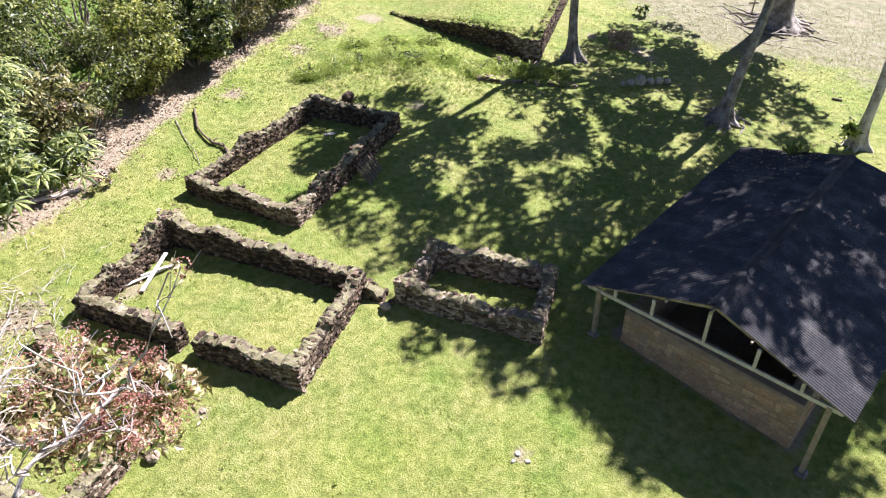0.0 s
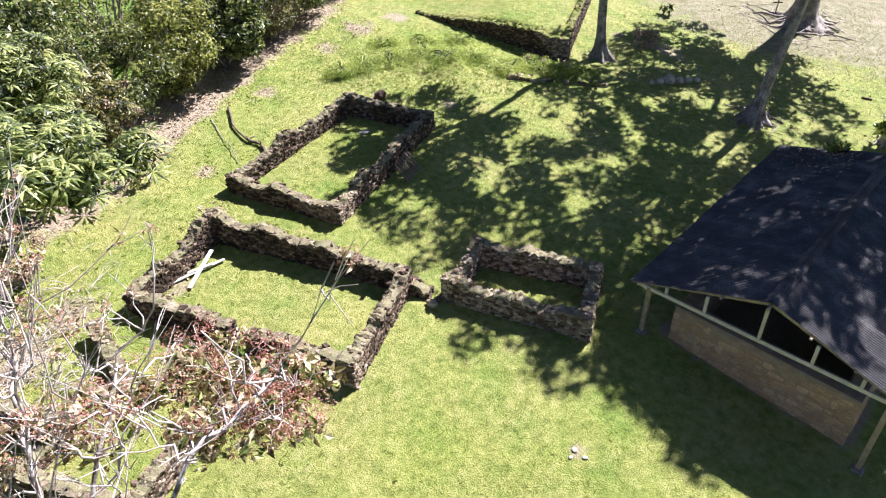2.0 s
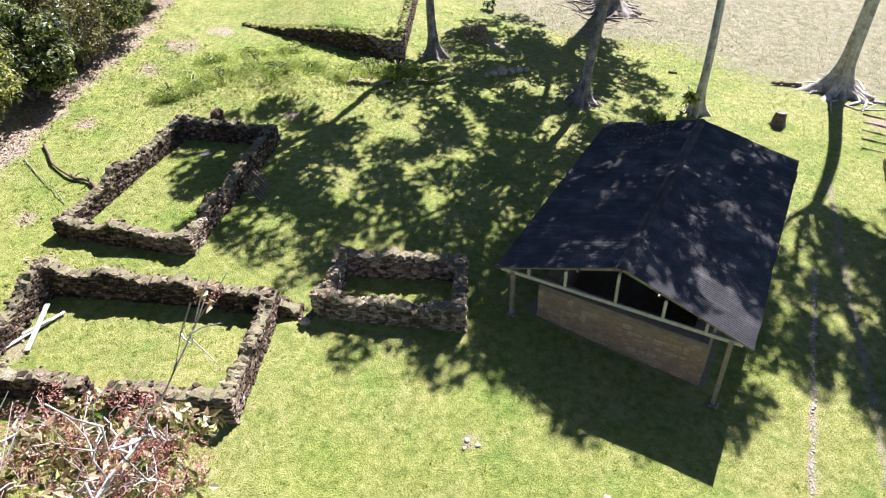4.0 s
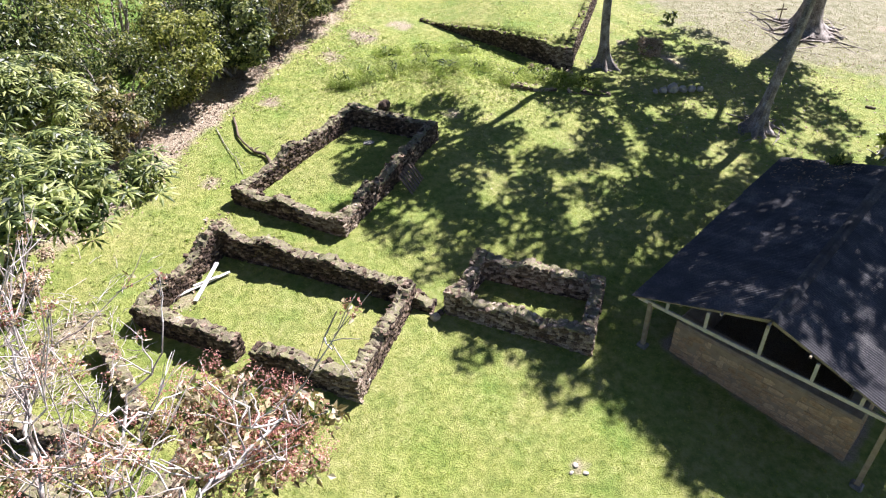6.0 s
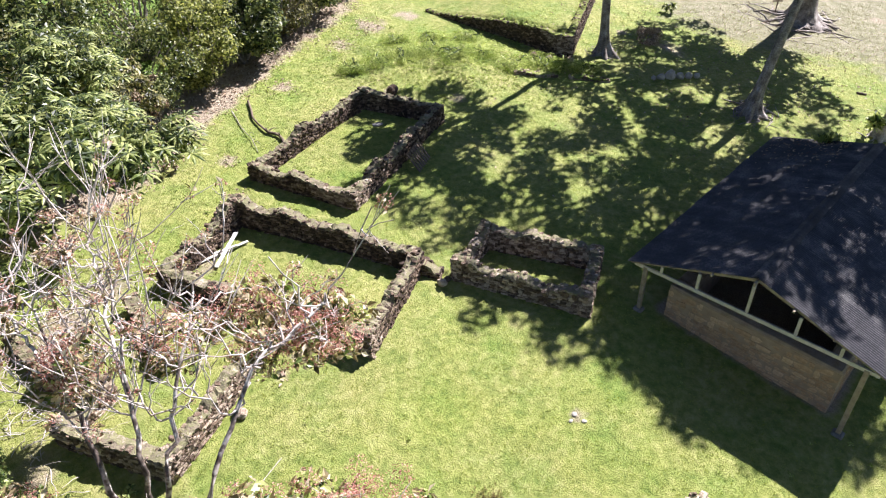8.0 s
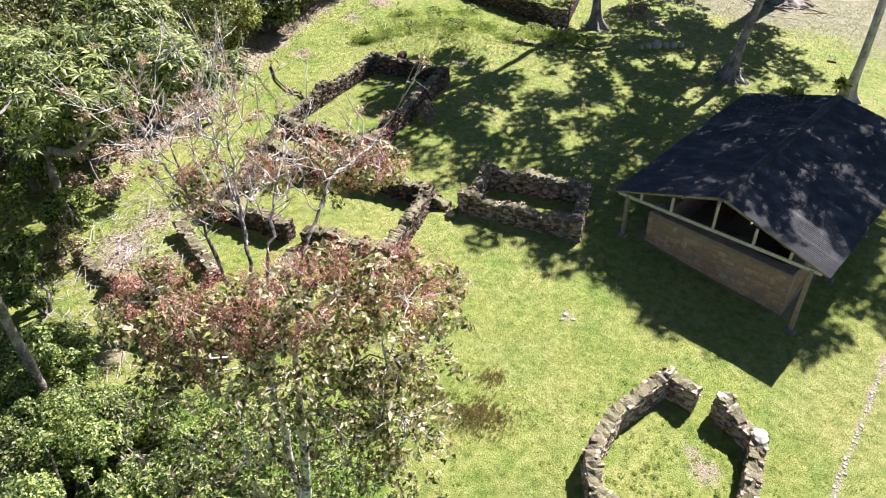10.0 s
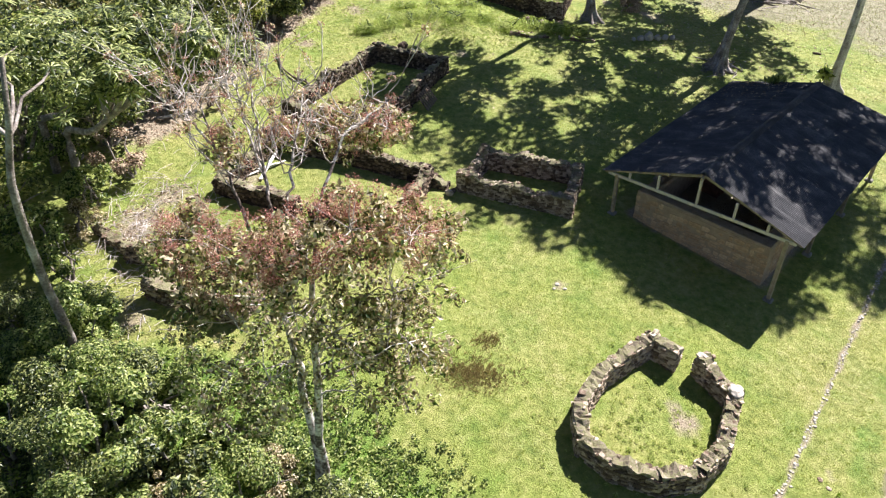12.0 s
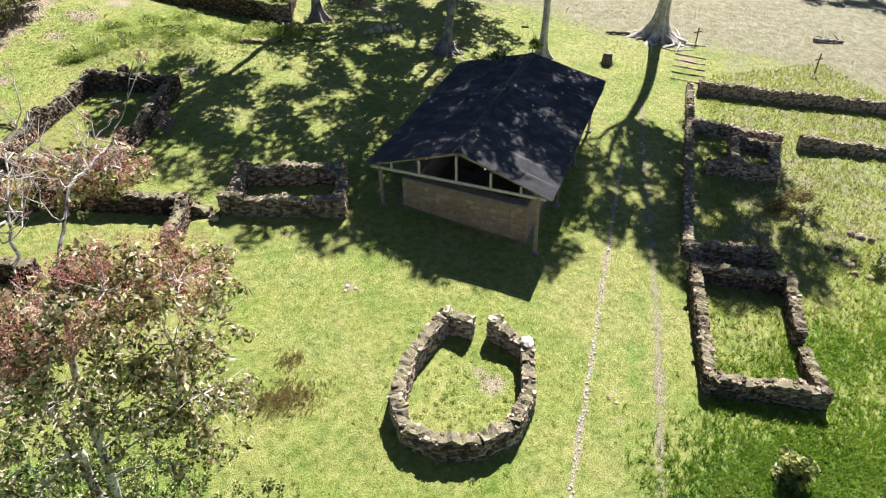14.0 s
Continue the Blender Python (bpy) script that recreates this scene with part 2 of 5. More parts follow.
def mesh_of(name, verts, faces, material, smooth=False):
    """A mesh from an array of places and an array of faces, all with the same number of corners."""
    verts, faces = np.asarray(verts, np.float32), np.asarray(faces, np.int32)
    me = bpy.data.meshes.new(name)
    n, k = faces.shape
    me.vertices.add(len(verts))
    me.vertices.foreach_set("co", verts.ravel())
    me.loops.add(n * k)
    me.loops.foreach_set("vertex_index", faces.ravel())
    me.polygons.add(n)
    me.polygons.foreach_set("loop_start", np.arange(0, n * k, k, dtype=np.int32))
    me.polygons.foreach_set("use_smooth", np.full(n, smooth))
    me.update(calc_edges=True)
    me.validate()
    me.materials.append(material)
    return me


def part_mesh(name, me, parent=None, label="", at=None):
    ob = new(name, me)
    ob.parent = parent
    if at is not None:
        ob.matrix_basis = at
    return tagged(ob, label)


def part(name, bm, material, parent=None, label="", smooth=False):
    me = bpy.data.meshes.new(name)
    bm.to_mesh(me)
    bm.free()
    me.materials.append(material)
    if smooth:
        me.polygons.foreach_set("use_smooth", np.full(len(me.polygons), True))
    return part_mesh(name, me, parent, label)


def thing(name, x, y, z, label, category, group="", kind=""):
    ob = new(name)
    ob.location = (x, y, z)
    ob.empty_display_size = 0.2
    return tagged(ob, label, category, group, kind)


def spread(tv, tf, mats, places):
    """Copies of one small shape, turned by mats and set at places, as arrays."""
    v = np.einsum("nij,kj->nki", mats, tv) + places[:, None]
    f = tf[None] + (np.arange(len(places)) * len(tv))[:, None, None]
    return v.reshape(-1, 3), f.reshape(-1, tf.shape[1])


def frames(normals, spin, size):
    """Turning matrices with the third axis along normals, turned by spin, scaled by size (n,) or (n, 3)."""
    n = normals / np.linalg.norm(normals, axis=1, keepdims=True)
    ref = np.where(np.abs(n[:, 2:]) < 0.9, np.array([[0, 0, 1.0]]), np.array([[1.0, 0, 0]]))
    a = np.cross(ref, n)
    a /= np.linalg.norm(a, axis=1, keepdims=True)
    b = np.cross(n, a)
    c, s = np.cos(spin)[:, None], np.sin(spin)[:, None]
    size = np.asarray(size, float)
    if size.ndim == 1:
        size = np.repeat(size[:, None], 3, 1)
    return np.stack([(a * c + b * s) * size[:, :1], (b * c - a * s) * size[:, 1:2], n * size[:, 2:]], axis=2)


def box_bm(sx, sy, sz, at=(0, 0, 0), bevel=0.0, turn=None):
    bm = bmesh.new()
    bmesh.ops.create_cube(bm, size=1)
    bmesh.ops.scale(bm, vec=(sx, sy, sz), verts=bm.verts)
    if bevel:
        bmesh.ops.bevel(bm, geom=bm.edges[:], offset=bevel, segments=1, affect="EDGES")
    if turn is not None:
        bmesh.ops.transform(bm, matrix=turn, verts=bm.verts)
    bmesh.ops.translate(bm, vec=at, verts=bm.verts)
    return bm


def tube(points, radii, sides=8, rough=0.0, seed=0, flute=0.0):
    """Rings of a bent, tapering stem as arrays of places and quads."""
    pts = np.asarray(points, float)
    rad = np.asarray(radii, float)
    tang = np.gradient(pts, axis=0)
    tang /= np.linalg.norm(tang, axis=1, keepdims=True) + 1e-9
    ang = np.linspace(0, 2 * np.pi, sides, endpoint=False)
    m = frames(tang, np.zeros(len(pts)), np.ones(len(pts)))
    rng = np.random.default_rng(seed)
    r = rad[:, None] * (1 + rough * rng.normal(size=(len(pts), sides)))
    if flute:
        foot = np.exp(-np.arange(len(pts)) / 5.0)[:, None]
        r = r * (1 + flute * (0.35 + 1.3 * foot) * np.sin(5 * ang + seed)[None] + 0.5 * flute * np.sin(9 * ang + 2 * seed)[None])
    ring = m[:, None, :, 0] * (np.cos(ang)[None, :, None] * r[..., None]) + m[:, None, :, 1] * (np.sin(ang)[None, :, None] * r[..., None])
    v = (pts[:, None] + ring).reshape(-1, 3)
    i = np.arange(len(pts) - 1)[:, None] * sides
    j = np.arange(sides)[None]
    k = (j + 1) % sides
    f = np.stack([i + j, i + k, i + sides + k, i + sides + j], -1).reshape(-1, 4)
    return v, f


def joined(pieces):
    vs, fs, off = [], [], 0
    for v, f in pieces:
        vs.append(v)
        fs.append(f + off)
        off += len(v)
    return np.concatenate(vs), np.concatenate(fs)


def bend(a, b, sag=0.0, n=6, wob=0.0, rng=RNG):
    """A gently bent line from a to b that bows upward by sag."""
    a, b = np.asarray(a, float), np.asarray(b, float)
    t = np.linspace(0, 1, n)[:, None]
    p = a + (b - a) * t
    p[:, 2] += sag * 4 * (t * (1 - t))[:, 0]
    p[1:-1] += rng.normal(size=(n - 2, 3)) * wob
    return p


def rounded_block(seed):
    """A rough stone of unit size: a cube of 3 x 3 x 3 places, its corners drawn in."""
    rng = np.random.default_rng(seed)
    idx, verts = {}, []
    for i in range(3):
        for j in range(3):
            for k in range(3):
                if (i, j, k) != (1, 1, 1):
                    p = np.array([i - 1, j - 1, k - 1], float)
                    p *= {1: 0.5, 2: 0.485, 3: 0.45}[int(np.abs(p).sum())]
                    idx[i, j, k] = len(verts)
                    verts.append(p + rng.normal(size=3) * 0.04)
    faces = []
    for ax in range(3):
        for side in (0, 2):
            for a in range(2):
                for b in range(2):
                    q = []
                    for da, db in ((0, 0), (1, 0), (1, 1), (0, 1)):
                        c = [0, 0, 0]
                        c[ax], c[(ax + 1) % 3], c[(ax + 2) % 3] = side, a + da, b + db
                        q.append(idx[tuple(c)])
                    faces.append(q if side == 2 else q[::-1])
    return np.array(verts), np.array(faces)


def chipped_block(seed):
    """A lighter rough stone: eight corners and six raised face centres."""
    rng = np.random.default_rng(seed)
    v = [np.array([i, j, k]) * 0.455 + rng.normal(size=3) * 0.045 for i in (-1, 1) for j in (-1, 1) for k in (-1, 1)]
    f = []
    for ring, mid in (((0, 1, 3, 2), (-1, 0, 0)), ((4, 6, 7, 5), (1, 0, 0)), ((0, 4, 5, 1), (0, -1, 0)), ((2, 3, 7, 6), (0, 1, 0)), ((0, 2, 6, 4), (0, 0, -1)), ((1, 5, 7, 3), (0, 0, 1))):
        v.append(np.array(mid) * 0.51 + rng.normal(size=3) * 0.04)
        f += [(ring[q], ring[(q + 1) % 4], len(v) - 1) for q in range(4)]
    return np.array(v), np.array(f)


BLOCKS = [rounded_block(s) for s in range(10)]
CHIPS = [chipped_block(40 + s) for s in range(12)]
STONE_MESHES = [mesh_of("stone", v, f, STONE) for v, f in BLOCKS]
TAN_MESHES = [mesh_of("stone", v, f, TANSTONE) for v, f in BLOCKS]
LEAF_V = np.array([(0, 0, 0), (0.26, 0.42, 0.1), (0, 1, -0.06), (-0.26, 0.42, 0.1)])
LEAF_F = np.array([(0, 1, 2), (0, 2, 3)])


def palmate(n=9):
    """A hand-shaped leaf of n narrow folded leaflets spread like a star, the outermost bent down a little."""
    vs, fs = [], []
    for i in range(n):
        a = 2 * math.pi * (i + 0.5) / (n + 0.6)
        d, s = np.array([math.cos(a), math.sin(a), 0]), np.array([-math.sin(a), math.cos(a), 0])
        o, r = len(vs), 0.8 + 0.2 * math.sin(a / 2)
        vs += [d * 0.04, d * 0.55 * r + s * 0.095, d * r + (0, 0, -0.16), d * 0.55 * r - s * 0.095, d * 0.55 * r + (0, 0, 0.04)]
        fs += [(o, o + 1, o + 4), (o + 1, o + 2, o + 4), (o + 2, o + 3, o + 4), (o + 3, o, o + 4)]
    return np.array(vs), np.array(fs)


PALM_V, PALM_F = palmate()


def ball(n, rng, shell=0.5):
    """Places in a unit ball, most of them towards its skin, and their directions."""
    d = rng.normal(size=(n, 3))
    d /= np.linalg.norm(d, axis=1, keepdims=True)
    return d * (shell + (1 - shell) * rng.random(n) ** 0.6)[:, None], d


def foliage(name, centres, radii, count, size, material, parent, rng, label="", shape=(LEAF_V, LEAF_F), up=0.8, flat=0.75):
    """Leaves in clumps round centres, turned outward and to the light."""
    ps, ns = [], []
    centres, radii = np.asarray(centres, float), np.asarray(radii, float)
    share = radii ** 2 / (radii ** 2).sum()
    for c, r, s in zip(centres, radii, share):
        n = max(3, int(count * s))
        p, d = ball(n, rng)
        ps.append(c + p * r * np.array([1, 1, flat]))
        ns.append(d + np.array([0, 0, up]) + rng.normal(size=(n, 3)) * 0.45)
    ps, ns = np.concatenate(ps), np.concatenate(ns)
    n = len(ps)
    m = frames(ns, rng.random(n) * 6.28, size * (0.6 + 0.8 * rng.random(n)))
    v, f = spread(shape[0], shape[1], m, ps)
    return part_mesh(name, mesh_of(name, v, f, material), parent, label)


# ---- ground ----
def smooth(a, b, x):
    t = min(1.0, max(0.0, (x - a) / (b - a)))
    return t * t * (3 - 2 * t)


def side_of(x, y, a, b):
    """How far (x, y) lies to the left of the line from a to b."""
    dx, dy = b[0] - a[0], b[1] - a[1]
    return (dx * (y - a[1]) - dy * (x - a[0])) / math.hypot(dx, dy)


SHED = Matrix(((0.731, 0.682, 0, 4.03), (-0.682, 0.731, 0, 17.52), (0, 0, 1, 0), (0, 0, 0, 1)))
SHED_INV = SHED.inverted()
TERRACE_W, TERRACE_C, TERRACE_E = (-5.0, 46.2), (4.4, 39.4), (8.1, 52.0)


def ground(x, y):
    """The height of the hillside."""
    xs = 55 * math.tanh(x / 55)
    ys = 70 * math.tanh(y / 70) if y > 0 else 30 * math.tanh(y / 30)
    z = -1.397 - 0.0772 * xs + 0.1318 * ys * (1 + 0.1 * smooth(0, 60, y))
    z += 0.10 * noise.noise(Vector((x * 0.22, y * 0.22, 0))) + 0.035 * noise.noise(Vector((x * 1.3, y * 1.3, 5)))
    front, east = side_of(x, y, TERRACE_W, TERRACE_C), side_of(x, y, TERRACE_C, TERRACE_E)
    if front > -0.5 and east > -0.5:
        z += 1.4 * smooth(0.0, 0.3, min(front, east)) * smooth(-5.5, 3.0, x)
    mound = math.exp(-(((x + 3.5) / 5) ** 2 + ((y - 37.2) / 3.0) ** 2))
    z += mound * (0.5 + 0.5 * noise.noise(Vector((x * 0.5, y * 0.5, 2))) + 0.28 * noise.noise(Vector((x * 1.1, y * 1.1, 4))))
    z += 0.12 * smooth(-4, -9, x) * smooth(28, 34, y) * noise.noise(Vector((x * 0.9, y * 0.9, 6)))
    z += 0.35 * math.exp(-(((x - 10.3) / 1.3) ** 2 + ((y - 41) / 1.0) ** 2))
    z -= 0.2 * math.exp(-(((x + 2.6) / 3.5) ** 2 + ((y - 19.3) / 3.5) ** 2))
    edge = side_of(x, y, (-17.5, 10.0), (-15.0, 33.0))
    z += 0.8 * smooth(0, 8, edge) * smooth(5, 20, y)
    return z


def near_line(x, y, pts):
    d = 1e9
    for (ax, ay), (bx, by) in zip(pts, pts[1:]):
        t = max(0, min(1, ((x - ax) * (bx - ax) + (y - ay) * (by - ay)) / ((bx - ax) ** 2 + (by - ay) ** 2)))
        d = min(d, math.hypot(x - ax - t * (bx - ax), y - ay - t * (by - ay)))
    return d


FOREST_EDGE = [(-20.5, 13.0), (-18.0, 20.0), (-17.0, 24.5), (-15.6, 31.0), (-13.9, 37.0), (-11.6, 43.0), (-10.6, 50.0)]
EDGING = [(4.6, -0.4), (5.73, 1.77), (9.01, 5.88), (12.55, 10.39), (16.2, 15.0), (18.6, 18.0)]
TRACK = [(7.2, -1.0), (8.73, 1.2), (13.2, 7.4), (18.5, 15.6), (24.2, 24.2)]
BARE = [(1.6, 12.3, 0.45), (-12.3, 22.6, 0.7), (-6.5, 33.4, 0.6), (-2.6, 33.0, 0.7), (-4.6, 40.4, 0.7), (5.1, 6.2, 0.75), (4.9, 7.0, 0.5), (-17.2, 23.2, 1.0),
        (11.5, 41.5, 1.6), (31.5, 28.6, 1.0), (-16.4, 14.6, 1.5), (-15.6, 16.8, 0.9), (-14.6, 9.3, 1.0), (-12.4, 18.4, 0.7), (9.3, 4.6, 0.4), (8.8, 44.2, 0.6), (29.5, 49.3, 0.9), (-8.2, 13.3, 0.3), (8.8, 3.4, 0.3), (-8.6, 42.6, 1.5), (-6.4, 45.0, 1.2), (-10.2, 39.2, 1.0), (-12.6, 33.2, 0.8), (-13.6, 25.6, 0.6)]


def zones(x, y):
    wet = noise.noise(Vector((x * 0.1, y * 0.1, 9)))
    dry = 0.85 * smooth(5, 17, (x - 16) * 0.8 + (y - 33) * 0.75 + wet * 4)
    dry = max(dry, 0.6 * smooth(0.45, 0.05, near_line(x, y, TRACK)))
    east = side_of(x, y, (16.5, 10.0), (28.5, 24.5))
    dry = max(dry, 0.45 * smooth(0, -3, east) * smooth(0.0, 3, y - 6))
    edging = 0.62 * smooth(0.26, 0.03, near_line(x, y, EDGING))
    earth = 0.54 * smooth(1.7, 0.1, near_line(x, y, FOREST_EDGE)) * smooth(18, 24, y)
    wood = side_of(x, y, (-19, 16), (-13.5, 38))
    earth = max(earth, smooth(-1.5, 0.5, wood) * smooth(4.0, 2.5, wood) * smooth(17, 23, y) * 0.9)
    u = SHED_INV @ Vector((x, y, 0))
    if 0.2 < u.x < 8.3 and 0.2 < u.y < 12.5:
        earth = max(earth, 0.75 * smooth(0.2, 1.0, u.y) * smooth(0.5, 1.4, u.x) * smooth(8.1, 7.2, u.x))
    earth = max(earth, edging, 0.52 * smooth(0.2, 0.04, near_line(x, y, TRACK)))
    for bx, by, br in BARE:
        earth = max(earth, 0.55 * smooth(br * 1.5, br * 0.3, math.hypot(x - bx, (y - by) * 0.9)))
    lush = 0.9 * smooth(0.0, -3.5, side_of(x, y, (2.6, 1.6), (-9.5, 11.0)) * -1) * smooth(9.5, 6.5, y)
    lush = max(lush, 0.42 * smooth(0.8, 0.2, near_line(x + 0.85, y - 0.2, TRACK)) * smooth(12, 8, y))
    lush = max(lush, 0.8 * smooth(1.5, 0.3, math.hypot((x - 12) / 4.5, (y + 0.5) / 2.2)), 0.6 * math.exp(-(((x - 19) / 2) ** 2 + ((y - 4) / 3) ** 2)))
    lush = max(lush, 0.9 * smooth(2.0, 4.0, wood) * smooth(12, 18, y))
    return dry, earth, lush


def build_ground():
    def axis(lo, hi, step, far):
        mid = np.arange(lo, hi, step)
        out = np.array([step * 1.6 ** i for i in range(1, 40)]).cumsum()
        out = out[out < far]
        return np.concatenate([lo - out[::-1], mid, mid[-1] + out])

    xs, ys = axis(-24, 48, 0.32, 900), axis(-8, 58, 0.32, 900)
    v = np.array([(x, y, ground(x, y)) for y in ys for x in xs])
    i, j = np.meshgrid(np.arange(len(xs) - 1), np.arange(len(ys) - 1))
    a = (j * len(xs) + i).ravel()
    f = np.stack([a, a + 1, a + 1 + len(xs), a + len(xs)], 1)
    me = mesh_of("ground", v, f, LAWN, True)
    col = np.ones((len(v), 4), np.float32)
    col[:, :3] = [zones(x, y) for x, y, _ in v]
    me.color_attributes.new("zone", "FLOAT_COLOR", "POINT").data.foreach_set("color", col.ravel())
    return tagged(new("ground", me), "sloping sunlit lawn of patchy yellow-green grass with bare spots", "lawn", kind="structure")


build_ground()


# ---- ruined walls ----
def tuft_shape(n, rng, spread_=0.5):
    vs, fs = [], []
    for i in range(n):
        a = rng.random() * 6.28
        d = np.array([math.cos(a), math.sin(a), 0])
        s = np.array([-d[1], d[0], 0]) * (0.09 + 0.05 * rng.random())
        o = len(vs)
        root = d * 0.1
        vs += [root - s, root + s, root + d * spread_ * (0.5 + rng.random()) + (0, 0, 0.55 + 0.6 * rng.random())]
        fs.append((o, o + 1, o + 2))
    return np.array(vs), np.array(fs)


WALL_TUFT = tuft_shape(5, np.random.default_rng(3), 0.7)


def wall_height(run, s, length):
    """The broken top of a wall at s metres along it."""
    t = s / length
    marks = run["h"]
    k = min(len(marks) - 2, max(0, int(t * (len(marks) - 1))))
    f = t * (len(marks) - 1) - k
    f = f * f * (3 - 2 * f)
    h = marks[k] * (1 - f) + marks[k + 1] * f
    k = run["seed"] * 7.3
    h += run.get("ragged", 0.25) * 0.6 * noise.noise(Vector((s * 0.8, k, 0))) + 0.13 * noise.noise(Vector((s * 2.3, k, 3)))
    h += 0.055 * round(1.6 * noise.noise(Vector((s * 3.4, k, 7)))) + 0.04 * noise.noise(Vector((s * 6.1, k, 5)))
    for at, width, deep in run.get("dips", ()):
        h -= deep * math.exp(-((s - at) / width) ** 2)
    return max(0.12, h)


def wall_geometry(run, rng):
    """The core, the turf on top and the stones of one straight run of wall."""
    (ax, ay), (bx, by) = run["a"], run["b"]
    length = math.hypot(bx - ax, by - ay)
    d = np.array([bx - ax, by - ay]) / length
    nrm = np.array([-d[1], d[0]])
    half = run.get("thick", 0.46) / 2

    def base(s):
        return ground(ax + d[0] * s, ay + d[1] * s)

    n = max(3, int(length / 0.14))
    core, cap = [], []
    for i in range(n + 1):
        s = length * i / n
        c, z, h = np.array([ax, ay]) + d * s, base(s), wall_height(run, s, length)
        w = half - 0.05
        for o, up in ((-w, -0.3), (-w, h - 0.06), (w, h - 0.06), (w, -0.3)):
            core.append((*(c + nrm * o), z + up))
        for o, up in ((-half - 0.005, -0.06), (-half * 0.97, 0.02), (0, 0.05), (half * 0.97, 0.02), (half + 0.005, -0.06)):
            cap.append((*(c + nrm * (o + rng.normal() * 0.025)), z + h + up + rng.normal() * 0.034))
    cf, pf = [], []
    for i in range(n):
        for j in range(4):
            cf.append((4 * i + j, 4 * i + (j + 1) % 4, 4 * i + 4 + (j + 1) % 4, 4 * i + 4 + j))
        for j in range(4):
            pf.append((5 * i + j, 5 * i + 5 + j, 5 * i + 6 + j, 5 * i + 1 + j))
    cf += [(0, 1, 2, 3), (4 * n, 4 * n + 3, 4 * n + 2, 4 * n + 1)]
    stones = []
    unit = run.get("unit", 0.09)
    faces = [(nrm, half, length, 0), (-nrm, half, length, 0)]
    for out, off, span, _ in faces:
        z = -0.05
        while z < 1.9:
            row = unit * (0.55 + 0.85 * rng.random())
            s = -0.04 - rng.random() * 0.15
            while s < span:
                w = unit * (1.0 + 2.3 * rng.random() ** 1.3)
                m = min(max(s + w / 2, 0), span)
                if z + row * 0.85 < wall_height(run, m, length):
                    c = np.array([ax, ay]) + d * m + out * (off - 0.048 + rng.normal() * 0.02)
                    hh = row * (0.85 + 0.3 * rng.random())
                    stones.append((c[0], c[1], base(m) + z + row / 2, math.atan2(d[1], d[0]) + rng.normal() * 0.09, w * 0.98, 0.15, hh * 0.98, rng.normal() * 0.07))
                s += w
            z += row * 0.96
    for end, sgn in ((0.0, -1), (length, 1)):
        if run.get("open", True):
            z = -0.05
            while z < wall_height(run, end, length) - 0.04:
                row = unit * (0.8 + 0.5 * rng.random())
                for o in np.arange(-half + 0.08, half, 0.2):
                    c = np.array([ax, ay]) + d * (end + sgn * (-0.02 + rng.normal() * 0.02)) + nrm * (o + rng.normal() * 0.02)
                    stones.append((c[0], c[1], base(end) + z + row / 2, math.atan2(d[1], d[0]) + 1.57 + rng.normal() * 0.1, 0.22, 0.2, row, rng.normal() * 0.1))
                z += row * 0.95
    for s in np.arange(0, length, run.get("top", 0.17)):
        for o in (rng.uniform(-half, half), rng.uniform(-half, half)):
            if rng.random() < run.get("loose", 0.8):
                c = np.array([ax, ay]) + d * (s + rng.normal() * 0.06) + nrm * (o + rng.normal() * 0.05)
                q = 0.05 + 0.11 * rng.random() ** 2
                stones.append((c[0], c[1], base(s) + wall_height(run, s, length) + 0.01, rng.random() * 6.3, q * 1.5, q * 1.1, q * 0.8, rng.normal() * 0.25))
    return (np.array(core), np.array(cf)), (np.array(cap), np.array(pf)), stones


def stone_pose(st):
    x, y, z, turn, w, dep, h, tilt = st
    return Matrix.Translation((x, y, z)) @ Euler((tilt, tilt * 0.6, turn)).to_matrix().to_4x4() @ Matrix.Diagonal((w, dep, h, 1))


def masonry(parent, stones, meshes, material, single, rng, label=""):
    """The first stones as pieces of their own, the others joined."""
    order = sorted(stones, key=lambda s: s[1] + 0.15 * abs(s[0]) - 0.6 * s[2])
    for st in order[:single]:
        ob = new("stone", meshes[rng.integers(len(meshes))])
        ob.parent = parent
        ob.matrix_basis = stone_pose(st)
    rest = order[single:]
    if not rest:
        return
    groups = [[] for _ in CHIPS]
    for st in rest:
        groups[rng.integers(len(CHIPS))].append(st)
    pieces = []
    for (v, f), g in zip(CHIPS, groups):
        if g:
            ms = np.array([np.array(stone_pose(st)) for st in g])
            pieces.append(spread(v, f, ms[:, :3, :3], ms[:, :3, 3]))
    v, f = joined(pieces)
    tagged(part_mesh("rubble_masonry", mesh_of("rubble_masonry", v, f, material), parent, label), kind="stuff")


